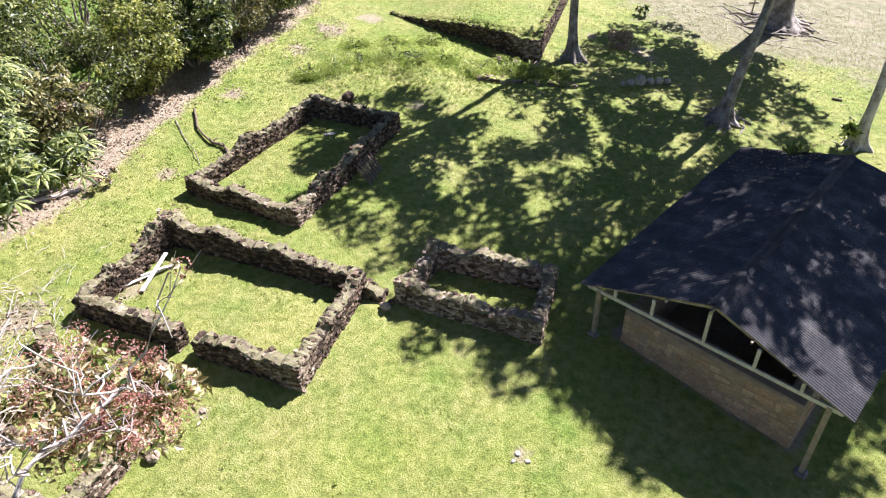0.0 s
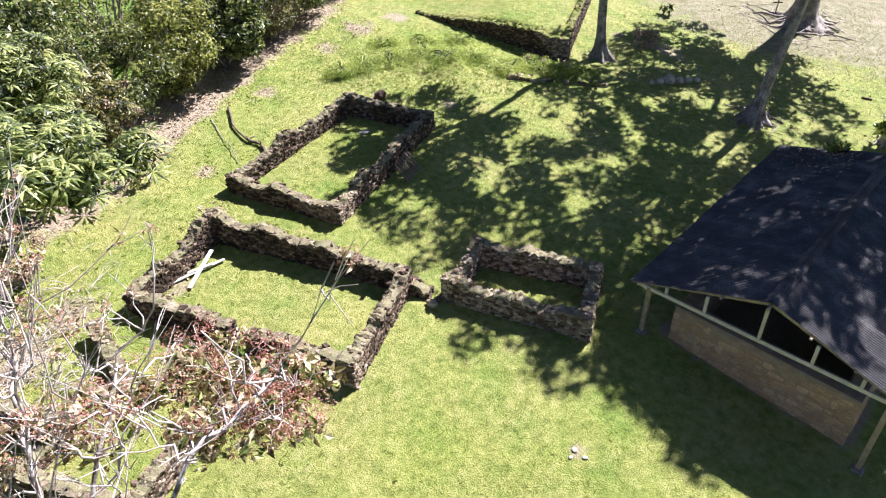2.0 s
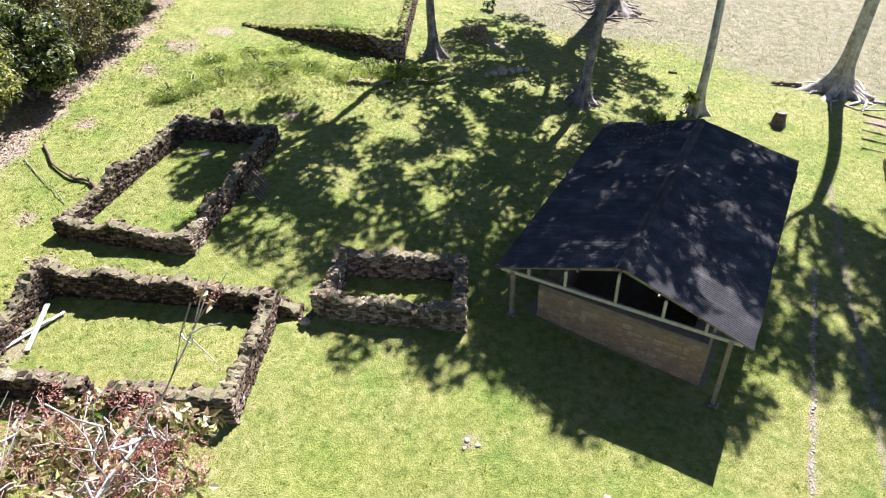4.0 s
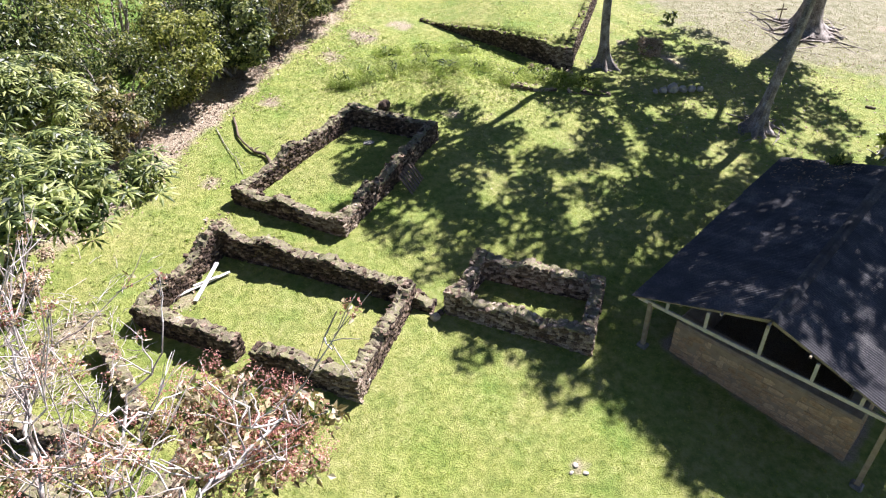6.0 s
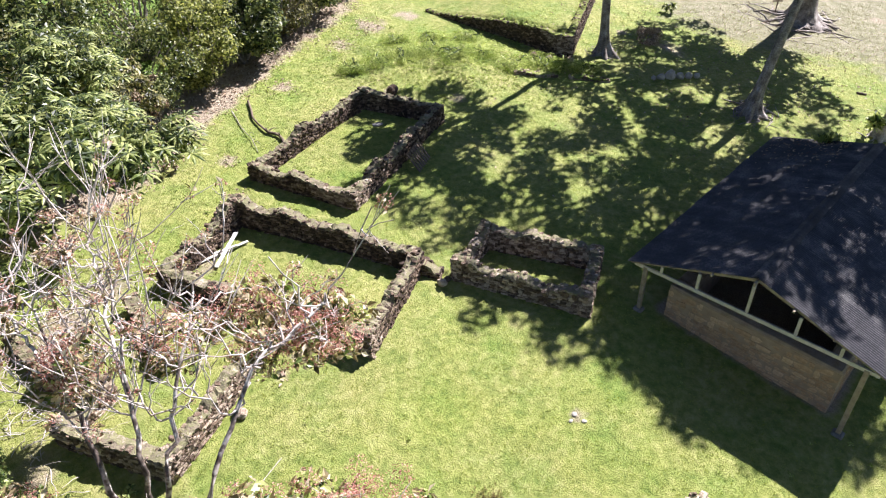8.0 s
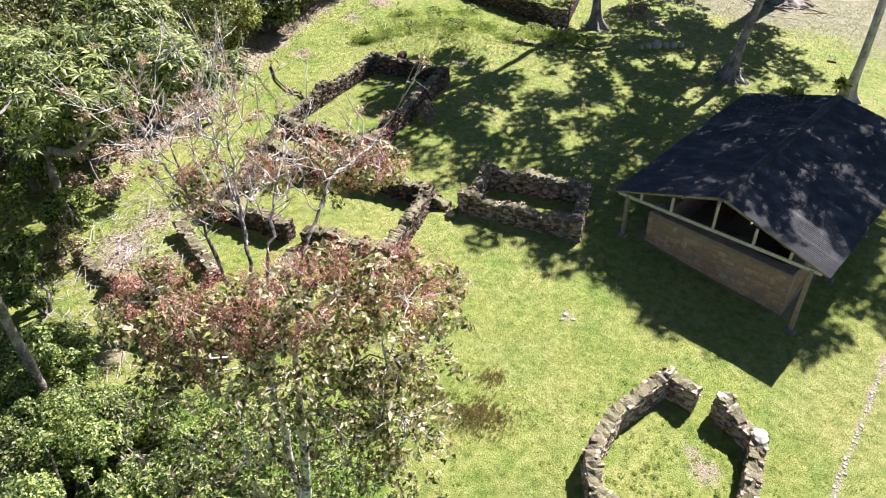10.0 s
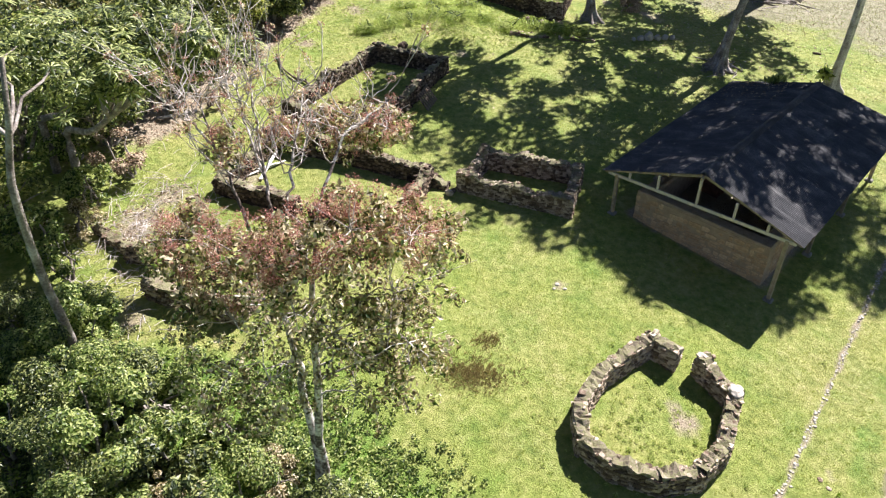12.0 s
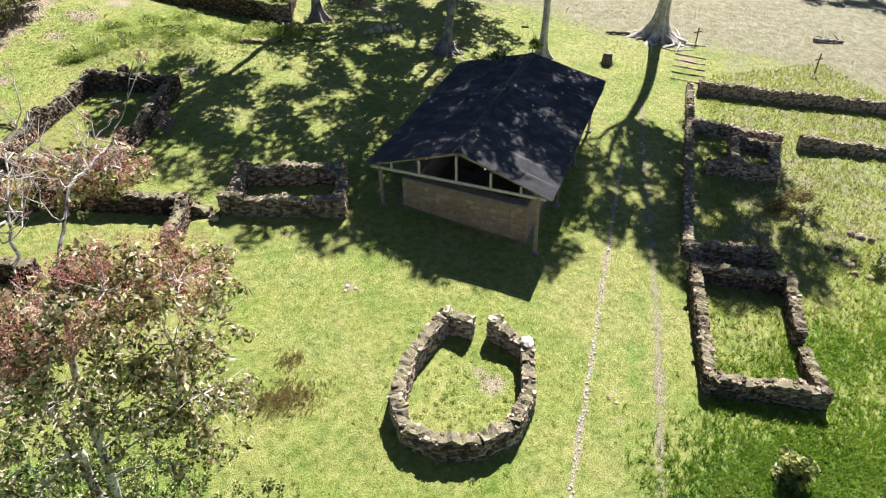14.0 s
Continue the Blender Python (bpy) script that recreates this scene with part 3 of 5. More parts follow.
def ruin(name, runs, label, category="ruin", single=300, seed=1, group="stone ruins on the slope", turf=None, blades=None, turf_label="brown turf and moss on the wall top"):
    rng = np.random.default_rng(seed)
    top = thing(name, 0, 0, 0, label, category, group)
    stones = []
    for k, run in enumerate(runs):
        run.setdefault("seed", seed + k)
        core, cap, st = wall_geometry(run, rng)
        part_mesh("wall_core", mesh_of("wall_core", *core, MORTAR), top)
        part_mesh("turf_cap", mesh_of("turf_cap", *cap, turf or TURFCAP), top, turf_label)
        stones += st
    masonry(top, stones, STONE_MESHES, STONE, single, rng)
    tufts = []
    for run in runs:
        (ax, ay), (bx, by) = run["a"], run["b"]
        length = math.hypot(bx - ax, by - ay)
        half = run.get("thick", 0.46) / 2
        for _ in range(int(length * 26)):
            s, o = rng.random() * length, rng.uniform(-half, half) * 1.1
            if noise.noise(Vector((s * 0.9, run["seed"] * 3.1, o))) > -0.12:
                x, y = ax + (bx - ax) * s / length - (by - ay) / length * o, ay + (by - ay) * s / length + (bx - ax) / length * o
                tufts.append((x, y, ground(x, y) + wall_height(run, s, length) + 0.01 - 0.1 * (abs(o) / half) ** 4))
    tv, tf = WALL_TUFT
    m = frames(rng.normal(size=(len(tufts), 3)) * 0.35 + np.array([0, 0, 1]), rng.random(len(tufts)) * 6.28, 0.05 + 0.06 * rng.random(len(tufts)))
    v, f = spread(tv, tf, m, np.array(tufts))
    tagged(part_mesh("cap_grass", mesh_of("cap_grass", v, f, blades or CAPGRASS), top, "thin grass on the wall tops"), kind="stuff")
    return top


def R(a, b, *heights, **more):
    return dict(a=a, b=b, h=heights, **more)


ruin("stone_ruin", [
    R((-11.65, 21.0), (-3.98, 18.95), 1.25, 0.85, 1.1, 0.85, 1.02, 0.88, 0.78, 0.92, ragged=0.1),
    R((-3.98, 19.05), (-5.5, 14.3), 0.92, 0.9, 0.72, 0.88, 0.72, 0.9, 1.0, ragged=0.1),
    R((-5.3, 14.45), (-8.95, 15.6), 1.0, 0.92, 0.72, 0.98, 0.85, 0.7, ragged=0.1),
    R((-9.65, 15.8), (-13.4, 17.1), 0.85, 0.95, 0.8, 0.8),
    R((-13.45, 16.95), (-11.65, 21.15), 0.8, 0.8, 1.0, 0.75, 0.9, 1.2, 1.25, ragged=0.1),
    R((-3.7, 18.9), (-3.1, 18.75), 0.5, 0.25, thick=0.5),
], "roofless rectangular rubble-stone ruin with a grassy floor and doorway", seed=11)
ruin("stone_ruin", [
    R((-11.95, 24.4), (-7.05, 22.5), 0.75, 0.72, 0.55, 0.88, 0.75, 0.6, 0.66, 0.8, ragged=0.08),
    R((-7.1, 22.4), (-3.5, 30.4), 0.8, 0.7, 1.1, 0.75, 0.8, 0.95, 0.85, 0.9, 1.0, ragged=0.1),
    R((-3.45, 30.25), (-7.75, 31.45), 0.95, 0.85, 0.95, 1.0, ragged=0.1),
    R((-7.75, 31.55), (-11.95, 24.3), 1.05, 0.9, 0.75, 0.72, 1.1, 0.7, 0.62, 0.75, ragged=0.1),
], "roofless rubble-stone ruin with mown grass inside, partly shaded", seed=23)
ruin("stone_ruin", [
    R((-2.45, 18.7), (2.5, 16.95), 1.0, 0.9, 0.72, 0.76, 0.98, 0.72, 0.76, 0.9, 0.98, ragged=0.06),
    R((2.4, 16.8), (3.25, 19.6), 1.0, 0.72, 0.78, 0.95, ragged=0.06),
    R((3.3, 19.5), (-1.2, 20.75), 0.95, 0.9, 1.05, 1.0, 0.88, 1.1, ragged=0.06),
    R((-1.2, 20.8), (-2.4, 18.55), 1.2, 0.72, 0.72, 1.0, ragged=0.06),
], "small roofless rubble-stone ruin standing in tree shade", seed=37)
ROUND = [(5.2, 8.3), (4.45, 9.0), (2.45, 7.45), (1.4, 5.9), (1.36, 4.75), (2.15, 3.98), (3.45, 3.58), (4.75, 3.82), (5.8, 4.75), (6.4, 5.95), (6.8, 6.75), (6.2, 7.75), (5.98, 8.12)]
ruin("round_enclosure", [R((a[0] + 0.09, a[1] + 0.22), (b[0] + 0.09, b[1] + 0.22), 0.82, 0.82, thick=0.43, ragged=0.12, loose=0.3, open=(k in (0, 11))) for k, (a, b) in enumerate(zip(ROUND, ROUND[1:]))],
     "rounded roofless rubble-stone enclosure with a narrow entrance gap", "enclosure", seed=41)
ruin("stone_ruin", [
    R((-9.1, 14.2), (-10.6, 9.6), 0.85, 0.8, loose=0.7),
    R((-10.5, 9.5), (-14.2, 10.45), 0.85, 0.75, loose=0.7),
    R((-14.1, 10.5), (-13.5, 12.0), 0.4, 0.55, loose=0.7),
    R((-13.4, 11.95), (-15.7, 12.35), 0.9, 0.75, loose=0.7),
    R((-15.6, 12.4), (-17.7, 13.95), 0.35, 0.3, thick=0.35, loose=0.7),
    R((-12.0, 13.2), (-14.2, 15.8), 0.5, 0.6, loose=0.7),
], "crumbling low rubble-stone walls half hidden under branches", seed=53)
ruin("stone_ruin", [
    R((16.21, 8.95), (12.61, 3.6), 0.84, 0.74, thick=0.4, ragged=0.1),
    R((12.56, 3.75), (16.36, 1.75), 0.74, 0.9, thick=0.4, ragged=0.1),
    R((16.21, 1.7), (17.41, 3.75), 0.86, 0.62, thick=0.4),
    R((17.81, 4.4), (19.86, 7.15), 0.78, 0.86, thick=0.4, ragged=0.1),
    R((19.86, 6.95), (16.21, 8.8), 0.86, 0.86, thick=0.4, ragged=0.1),
], "roofless rectangular stone ruin with dry grass floor and broken doorway", seed=67)
ruin("stone_ruin", [
    R((16.96, 10.3), (28.56, 24.7), 0.47, 0.43, thick=0.4, ragged=0.1),
    R((17.16, 10.1), (20.46, 8.6), 0.74, 0.78, thick=0.4),
    R((22.66, 15.8), (25.96, 14.2), 0.78, 0.78, thick=0.4),
    R((23.86, 15.1), (26.06, 17.6), 0.78, 0.7, thick=0.4),
    R((26.16, 17.6), (28.06, 16.5), 0.7, 0.7, thick=0.4),
    R((28.06, 16.5), (26.06, 14.3), 0.7, 0.78, thick=0.4),
    R((24.76, 19.7), (29.16, 17.1), 0.78, 0.7, thick=0.4, ragged=0.3),
    R((30.16, 16.5), (39.26, 12.5), 0.7, 0.7, thick=0.4, ragged=0.3),
    R((28.76, 24), (39.76, 18.5), 0.86, 0.78, thick=0.4, ragged=0.2),
    R((39.76, 18.5), (52.26, 12.2), 0.78, 0.78, thick=0.4),
], "long row of ruined stone rooms divided by rubble cross-walls", seed=71)
ruin("retaining_wall", [
    R((-4.9, 46.1), (-2.5, 44.36), 0.06, 0.36, thick=0.3, ragged=0.08),
    R((-2.5, 44.36), (0.2, 42.4), 0.36, 0.75, 0.95, thick=0.34, ragged=0.15),
    R((0.2, 42.4), (4.35, 39.4), 0.95, 1.15, 1.4, 1.35, thick=0.36, ragged=0.2),
    R((4.5, 39.4), (8.1, 51.8), 1.38, 1.38, thick=0.42, ragged=0.1),
], "dry-stone retaining wall holding up a grass terrace", "wall", seed=83, turf=LAWN, blades=BLADE, turf_label="green turf growing over the wall top")
ruin("low_wall", [
    R((0.9, 36.2), (3.4, 36.6), 0.1, 0.16, 0.06, thick=0.5, unit=0.15, ragged=0.3, loose=0.9),
    R((4.3, 36.5), (6.6, 36.4), 0.06, 0.2, 0.08, thick=0.5, unit=0.15, ragged=0.3, loose=0.9),
], "collapsed line of rubble stones overgrown with grass", "wall", turf=LAWN, blades=BLADE, turf_label="green turf growing over the stones", single=120, seed=91)


# ---- open-sided shed ----
SHED_W, SHED_L = 8.55, 12.7
EAVE_L, EAVE_R, RIDGE_Z = 2.66, 2.45, 3.76


def shed_ground(u, v):
    p = SHED @ Vector((u, v, 0))
    return ground(p.x, p.y)


def beam_bm(a, b, w, h):
    """A squared timber from a to b."""
    a, b = Vector(a), Vector(b)
    d = b - a
    bm = box_bm(w, h, d.length, bevel=0.008)
    q = d.to_track_quat("Z", "Y").to_matrix().to_4x4()
    bmesh.ops.transform(bm, matrix=Matrix.Translation((a + b) / 2) @ q, verts=bm.verts)
    return bm


def roof_z(u, v):
    """The roof's height: it climbs the hill with the ground, and its eaves stand at two heights."""
    mid = SHED_W / 2
    eave = (EAVE_L if u < mid else EAVE_R) + 0.05 * v
    return eave + (RIDGE_Z + 0.034 * v - eave) * (1 - abs(u - mid) / mid)


def set_back(u, v):
    """How far the front edge of the roof draws back towards the ridge."""
    mid = SHED_W / 2
    return 0.42 * max(0.0, 1 - abs(u - mid) / mid) * (1 - v / SHED_L)


def tie_z(u, v):
    return EAVE_L + (EAVE_R - EAVE_L) * u / SHED_W + 0.05 * v - 0.13


def corrugated(u0, u1, v0, v1, lift):
    """One corrugated sheet on the slope, its waves running down to the eave."""
    n = int(round((v1 - v0) / 0.1)) * 6
    us = np.linspace(u0, u1, 4)
    vs = np.linspace(v0, v1, n + 1)
    wave = 0.021 * np.sin((vs - v0) / 0.1 * 2 * np.pi)
    sag = RNG.normal() * 0.012
    top = np.array([(u, v + set_back(u, v), roof_z(u, v) + w + lift + sag * math.sin(3.1 * k / 3)) for k, u in enumerate(us) for v, w in zip(vs, wave)])
    bot = top - (0, 0, 0.008)
    m = n + 1
    f = []
    for k in range(3):
        for i in range(n):
            a = k * m + i
            f.append((a, a + m, a + m + 1, a + 1))
    f = np.array(f)
    if u1 < u0:
        f = f[:, ::-1]
    f = f[:, ::-1]
    return np.concatenate([top, bot]), np.concatenate([f, f[:, ::-1] + len(top)])


def shed():
    top = new("open_shed")
    top.matrix_basis = SHED
    tagged(top, "open timber shed with a dark corrugated gable roof over old masonry", "shed")
    mid = SHED_W / 2
    bays = (0.22, 4.3, 8.4, 12.45)
    for v in bays:
        for u in (0.55, 7.98):
            g = shed_ground(u, v)
            p = part("post", beam_bm((u, v, g - 0.2), (u, v, tie_z(u, v) + 0.02), 0.15, 0.15), TIMBER, top)
            part("footing", box_bm(0.36, 0.36, 0.24, (u, v, g - 0.02), 0.05), CONCRETE, p, "rough grey concrete footing")
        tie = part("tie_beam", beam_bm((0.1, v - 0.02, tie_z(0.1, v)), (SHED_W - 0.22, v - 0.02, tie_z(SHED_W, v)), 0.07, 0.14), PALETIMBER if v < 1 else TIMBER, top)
        for sgn in (-1, 1):
            part("rafter", beam_bm((mid + sgn * (mid - 0.1), v, roof_z(mid + sgn * (mid - 0.1), v) - 0.09), (mid, max(v, 0.5), roof_z(mid, max(v, 0.5)) - 0.1), 0.07, 0.11), TIMBER, top)
        for u in (1.15, 2.5, mid, 5.85, 7.2):
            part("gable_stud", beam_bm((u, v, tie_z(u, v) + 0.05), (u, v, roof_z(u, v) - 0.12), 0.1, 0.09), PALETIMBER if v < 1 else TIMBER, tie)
        if v > 1:
            part("collar_beam", beam_bm((2.4, v + 0.07, tie_z(2.4, v) + 0.56), (6.1, v + 0.07, tie_z(6.1, v) + 0.62), 0.06, 0.09), TIMBER, top)
    for u in (0.25, 1.6, 2.9, 5.6, 6.9, 8.25):
        part("purlin", beam_bm((u, 0.12, roof_z(u, 0.12) - 0.05), (u, SHED_L - 0.1, roof_z(u, SHED_L - 0.1) - 0.05), 0.07, 0.06), TIMBER, top)
    part("ridge_beam", beam_bm((mid, 0.15, roof_z(mid, 0.15) - 0.09), (mid, SHED_L - 0.1, roof_z(mid, SHED_L - 0.1) - 0.09), 0.07, 0.14), TIMBER, top)
    for side in (0, 1):
        for row in (0, 1):
            for k in range(13):
                v0 = k * SHED_L / 13 - 0.03
                v1 = v0 + SHED_L / 13 + 0.06
                eave_u, half_u = (-0.06 - 0.05 * RNG.random(), mid * 0.52) if side == 0 else (SHED_W + 0.06 + 0.05 * RNG.random(), SHED_W - mid * 0.52)
                u0, u1 = (eave_u, half_u) if row == 0 else ((half_u - 0.12, mid - 0.01) if side == 0 else (half_u + 0.12, mid + 0.01))
                verts, f = corrugated(u0, u1, v0, v1, 0.02 + 0.022 * row + 0.006 * (k % 2) + RNG.random() * 0.004)
                part_mesh("roof_sheet", mesh_of("roof_sheet", verts, f, ROOF, True), top)
    for k in range(7):
        v0 = 0.4 + k * (SHED_L - 0.4) / 7 - 0.05
        v1 = v0 + (SHED_L - 0.4) / 7 + 0.1
        prof = [(-0.2, -0.085), (-0.12, -0.04), (-0.04, 0.0), (0.04, 0.0), (0.12, -0.04), (0.2, -0.085)]
        ring = [(mid + a, v, RIDGE_Z + 0.034 * v + 0.105 + 0.006 * (k % 2) + b + d) for d in (0, -0.012) for v in (v0, v1) for a, b in prof]
        f = [(i, i + 1, i + 7, i + 6) for i in range(5)] + [(12 + i, 18 + i, 19 + i, 13 + i) for i in range(5)]
        part_mesh("ridge_cap", mesh_of("ridge_cap", np.array(ring), np.array(f), RIDGECAP), top, "faded grey folded ridge sheet")
    for sgn in (-1, 1):
        end = mid + sgn * mid
        part("barge_board", beam_bm((end, 0.06, roof_z(end, 0) - 0.05), (mid, 0.46, roof_z(mid, 0.46) - 0.05), 0.03, 0.07), TIMBER, top)
    return top


shed()


def shed_masonry():
    """The old wall under the shed's roof: squared stones in lime, with a sloping plastered top."""
    rng = np.random.default_rng(5)
    top = new("old_masonry")
    top.matrix_basis = SHED
    tagged(top, "old tan masonry platform walls of squared stone in lime mortar", "masonry")
    stones = []
    walls = [((1.35, 1.05), (7.4, 1.05), 1.72), ((7.1, 1.37), (7.1, 10.0), 1.3), ((1.65, 1.37), (1.65, 10.0), 1.66), ((1.35, 10.32), (7.4, 10.32), 1.8)]
    for k, ((u0, v0), (u1, v1), zt) in enumerate(walls):
        length = math.hypot(u1 - u0, v1 - v0)
        along_u = abs(u1 - u0) > abs(v1 - v0)
        zb = min(shed_ground(u0, v0), shed_ground(u1, v1)) - 0.2
        c = ((u0 + u1) / 2, (v0 + v1) / 2, (zb + zt) / 2)
        core = box_bm(length if along_u else 0.6, 0.6 if along_u else length, zt - zb, c, 0.03)
        drop = 0.4 if k == 0 else 0.0
        for vert in core.verts:
            if vert.co.z > c[2]:
                vert.co.z -= drop * (vert.co.x - u0) / (u1 - u0) if drop else 0
        part("wall_core", core, TANBED, top)
        cap = box_bm(length + 0.04 if along_u else 0.64, 0.64 if along_u else length + 0.04, 0.16, (c[0], c[1], zt + 0.04), 0.07)
        for vert in cap.verts:
            vert.co.z -= drop * (vert.co.x - u0) / (u1 - u0) if drop else 0
        part("plaster_cap", cap, TANMORTAR, top, "rounded grey-brown lime plaster cap")
        out = -1 if k in (0, 2) else 1
        z = zb + 0.05
        while z < zt - 0.1:
            row = 0.12 + 0.18 * rng.random()
            s = -0.3 * rng.random()
            while s < length - 0.1:
                w = 0.18 + 0.5 * rng.random() ** 1.6
                w = min(w, length - s)
                if s < 0:
                    w, s = w + s, 0.0
                    if w < 0.08:
                        s = max(0.0, s + w)
                        continue
                m = s + w / 2
                if drop and z + row > zt - drop * m / length - 0.02:
                    s += w
                    continue
                o = out * (0.3 - 0.05 + rng.normal() * 0.008)
                p = (u0 + m, v0 + o) if along_u else (u0 + o, v0 + m)
                stones.append((p[0], p[1], z + row / 2, (0 if along_u else 1.5708) + rng.normal() * 0.05, w * (0.86 + 0.14 * rng.random()), 0.12, row * (0.8 + 0.2 * rng.random()), rng.normal() * 0.07))
                s += w
            z += row
    masonry(top, stones, TAN_MESHES, TANSTONE, 300, rng)
    part("brick_pier", box_bm(0.9, 0.9, 1.6, (2.9, 5.5, 1.15), 0.03), BRICKRED, top, "dark red brick pier")
    part("brick_pier", box_bm(0.8, 0.9, 1.3, (4.9, 6.2, 0.95), 0.03), BRICKRED, top, "dark red brick pier")
    return top


shed_masonry()


# ---- trees ----
def limb_set(start, ends, radius, rng, sides=6, sag=0.4, wob=0.15, n=7):
    return [tube(bend(start, e, sag, n, wob, rng), np.linspace(radius, radius * 0.25, n), sides, 0.05, int(rng.integers(1e6))) for e in ends]


def root_set(x, y, count, reach, radius, rng):
    out = []
    for k in range(count):
        a = 2 * math.pi * (k + 0.5 * rng.random()) / count
        pts = []
        for i in range(7):
            t = i / 6
            r = reach * t * (0.7 + 0.6 * rng.random() * 0.4)
            px, py = x + math.cos(a + 0.5 * t * rng.normal()) * (0.2 + r), y + math.sin(a + 0.5 * t * rng.normal()) * (0.2 + r)
            pts.append((px, py, ground(px, py) + radius * (0.9 * (1 - t) ** 2.5 * 4 + 0.25 * (1 - t) - 0.06)))
        out.append(tube(pts, np.linspace(radius, radius * 0.2, 7), 7, 0.12, int(rng.integers(1e6))))
    return out


def flared_trunk(pts, rad, lobes, swell, decay, seed, side=None):
    """A trunk whose foot widens into buttresses of uneven strength."""
    rng = np.random.default_rng(seed)
    n = 48
    ang = np.linspace(0, 2 * np.pi, n, endpoint=False)
    at = np.sort(rng.random(lobes) * 0.5 + np.arange(lobes)) / lobes * 2 * np.pi
    power = 0.45 + 0.7 * rng.random(lobes)
    if side is not None:
        power *= 0.6 + 0.9 * np.maximum(0, np.cos(at - side)) ** 1.5
    gap = (ang[:, None] - at[None] + np.pi) % (2 * np.pi) - np.pi
    shape = (power * np.exp(-(gap / 0.24) ** 2)).max(1)
    verts = []
    for p, r in zip(pts, rad):
        h = max(0.0, p[2] - pts[0][2] - 0.2)
        k = swell * np.exp(-h / decay)
        rr = r * (1 + k * shape + 0.1 * shape + 0.045 * np.sin(ang * 5 + h * 0.8 + seed) + 0.02 * rng.normal(size=n))
        verts.append(np.stack([p[0] + rr * np.cos(ang), p[1] + rr * np.sin(ang), np.full(n, p[2])], 1))
    rings = len(pts)
    i, j = np.meshgrid(np.arange(n), np.arange(rings - 1))
    i, j = i.ravel(), j.ravel()
    return np.concatenate(verts), np.stack([j * n + i, j * n + (i + 1) % n, (j + 1) * n + (i + 1) % n, (j + 1) * n + i], 1)


def shade_tree(x, y, lean, height, radius, crown, crown_r, clumps, leaves, label, seed, roots=6, reach=1.6, bark=BARK, extra=(), leaf=0.4, flat=0.32, root=0.27, swell=1.6, decay=0.55, side=None):
    """A tall tree: trunk with spreading roots, limbs and a wide crown of leaf clumps high above the lawn."""
    rng = np.random.default_rng(seed)
    g = ground(x, y)
    top = thing("shade_tree", x, y, g, label, "tree", "tall trees round the lawn")
    inv = Matrix.Translation((-x, -y, -g))
    n = 44
    t = np.linspace(0, 1, n) ** 1.9
    pts = np.stack([x + lean[0] * t + 0.25 * np.sin(t * 5 + seed), y + lean[1] * t + 0.2 * np.sin(t * 4 + seed * 2), g - 0.2 + (height + 0.2) * t], 1)
    pts[0, :2] = x, y
    rad = radius * (0.55 + 0.45 * (1 - t)) * (1 + 0.9 * np.exp(-t * height / 0.6))
    v, f = flared_trunk(pts, rad, max(5, roots), swell, decay, seed, side)
    trunk = part_mesh("trunk", mesh_of("trunk", v, f, bark, True), top, at=inv)
    for rv, rf in root_set(x, y, roots, reach, radius * root, rng):
        part_mesh("root", mesh_of("root", rv, rf, bark, True), trunk)
    centre = np.array([x + crown[0], y + crown[1], g + crown[2]])
    cs, d = ball(clumps, rng, 0.25)
    cs = centre + cs * np.array([crown_r, crown_r, crown_r * flat])
    for e in cs[:: max(1, clumps // 14)]:
        lv, lf = limb_set(pts[-2], [e], radius * 0.45, rng)[0]
        part_mesh("limb", mesh_of("limb", lv, lf, bark, True), top, at=inv)
    c = foliage("crown", cs, 0.45 + 0.6 * rng.random(clumps), leaves, leaf, LEAF, top, rng, flat=0.6)
    c.matrix_basis = inv
    return top


shade_tree(6.95, 40.4, (0.5, 0.4), 13.5, 0.27, (-2.2, -2.6, 14), 5.2, 72, 5600, "tall grey-trunked tree with a buttressed foot on the lawn", 3, roots=7, reach=1.2)
shade_tree(14.4, 33.4, (2.5, 2.2), 14.5, 0.26, (0.2, 1.5, 16), 9.3, 200, 14200, "tall leaning grey tree with spreading surface roots", 5, roots=9, reach=2.0)
shade_tree(20.4, 31.3, (1.8, 0.8), 16, 0.23, (-0.4, -1.4, 17), 6.7, 160, 14500, "smooth pale tall tree trunk behind the shed", 8, roots=5, reach=0.9, bark=PALEBARK)
shade_tree(22.9, 48.3, (0.6, -0.5), 12, 0.68, (-2.3, -2.4, 13.5), 9.6, 220, 18000, "massive fig tree with a tangle of long surface roots", 13, roots=18, reach=4.8, root=0.17, swell=0.8, decay=0.8)
shade_tree(32.1, 32.6, (0.3, 0.5), 17, 0.43, (2.3, -4.1, 21), 7.5, 135, 13500, "large smooth tree with broad buttress roots and bare trunk", 17, bark=PALEBARK, roots=9, reach=3.4, root=0.42, swell=3.0, decay=0.8, side=2.5)
shade_tree(66.0, 48.0, (0.3, 0.5), 12, 0.6, (0, 0, 13), 7.0, 100, 9000, "tall shade tree beyond the dry lawn", 19, roots=6, reach=2.0)


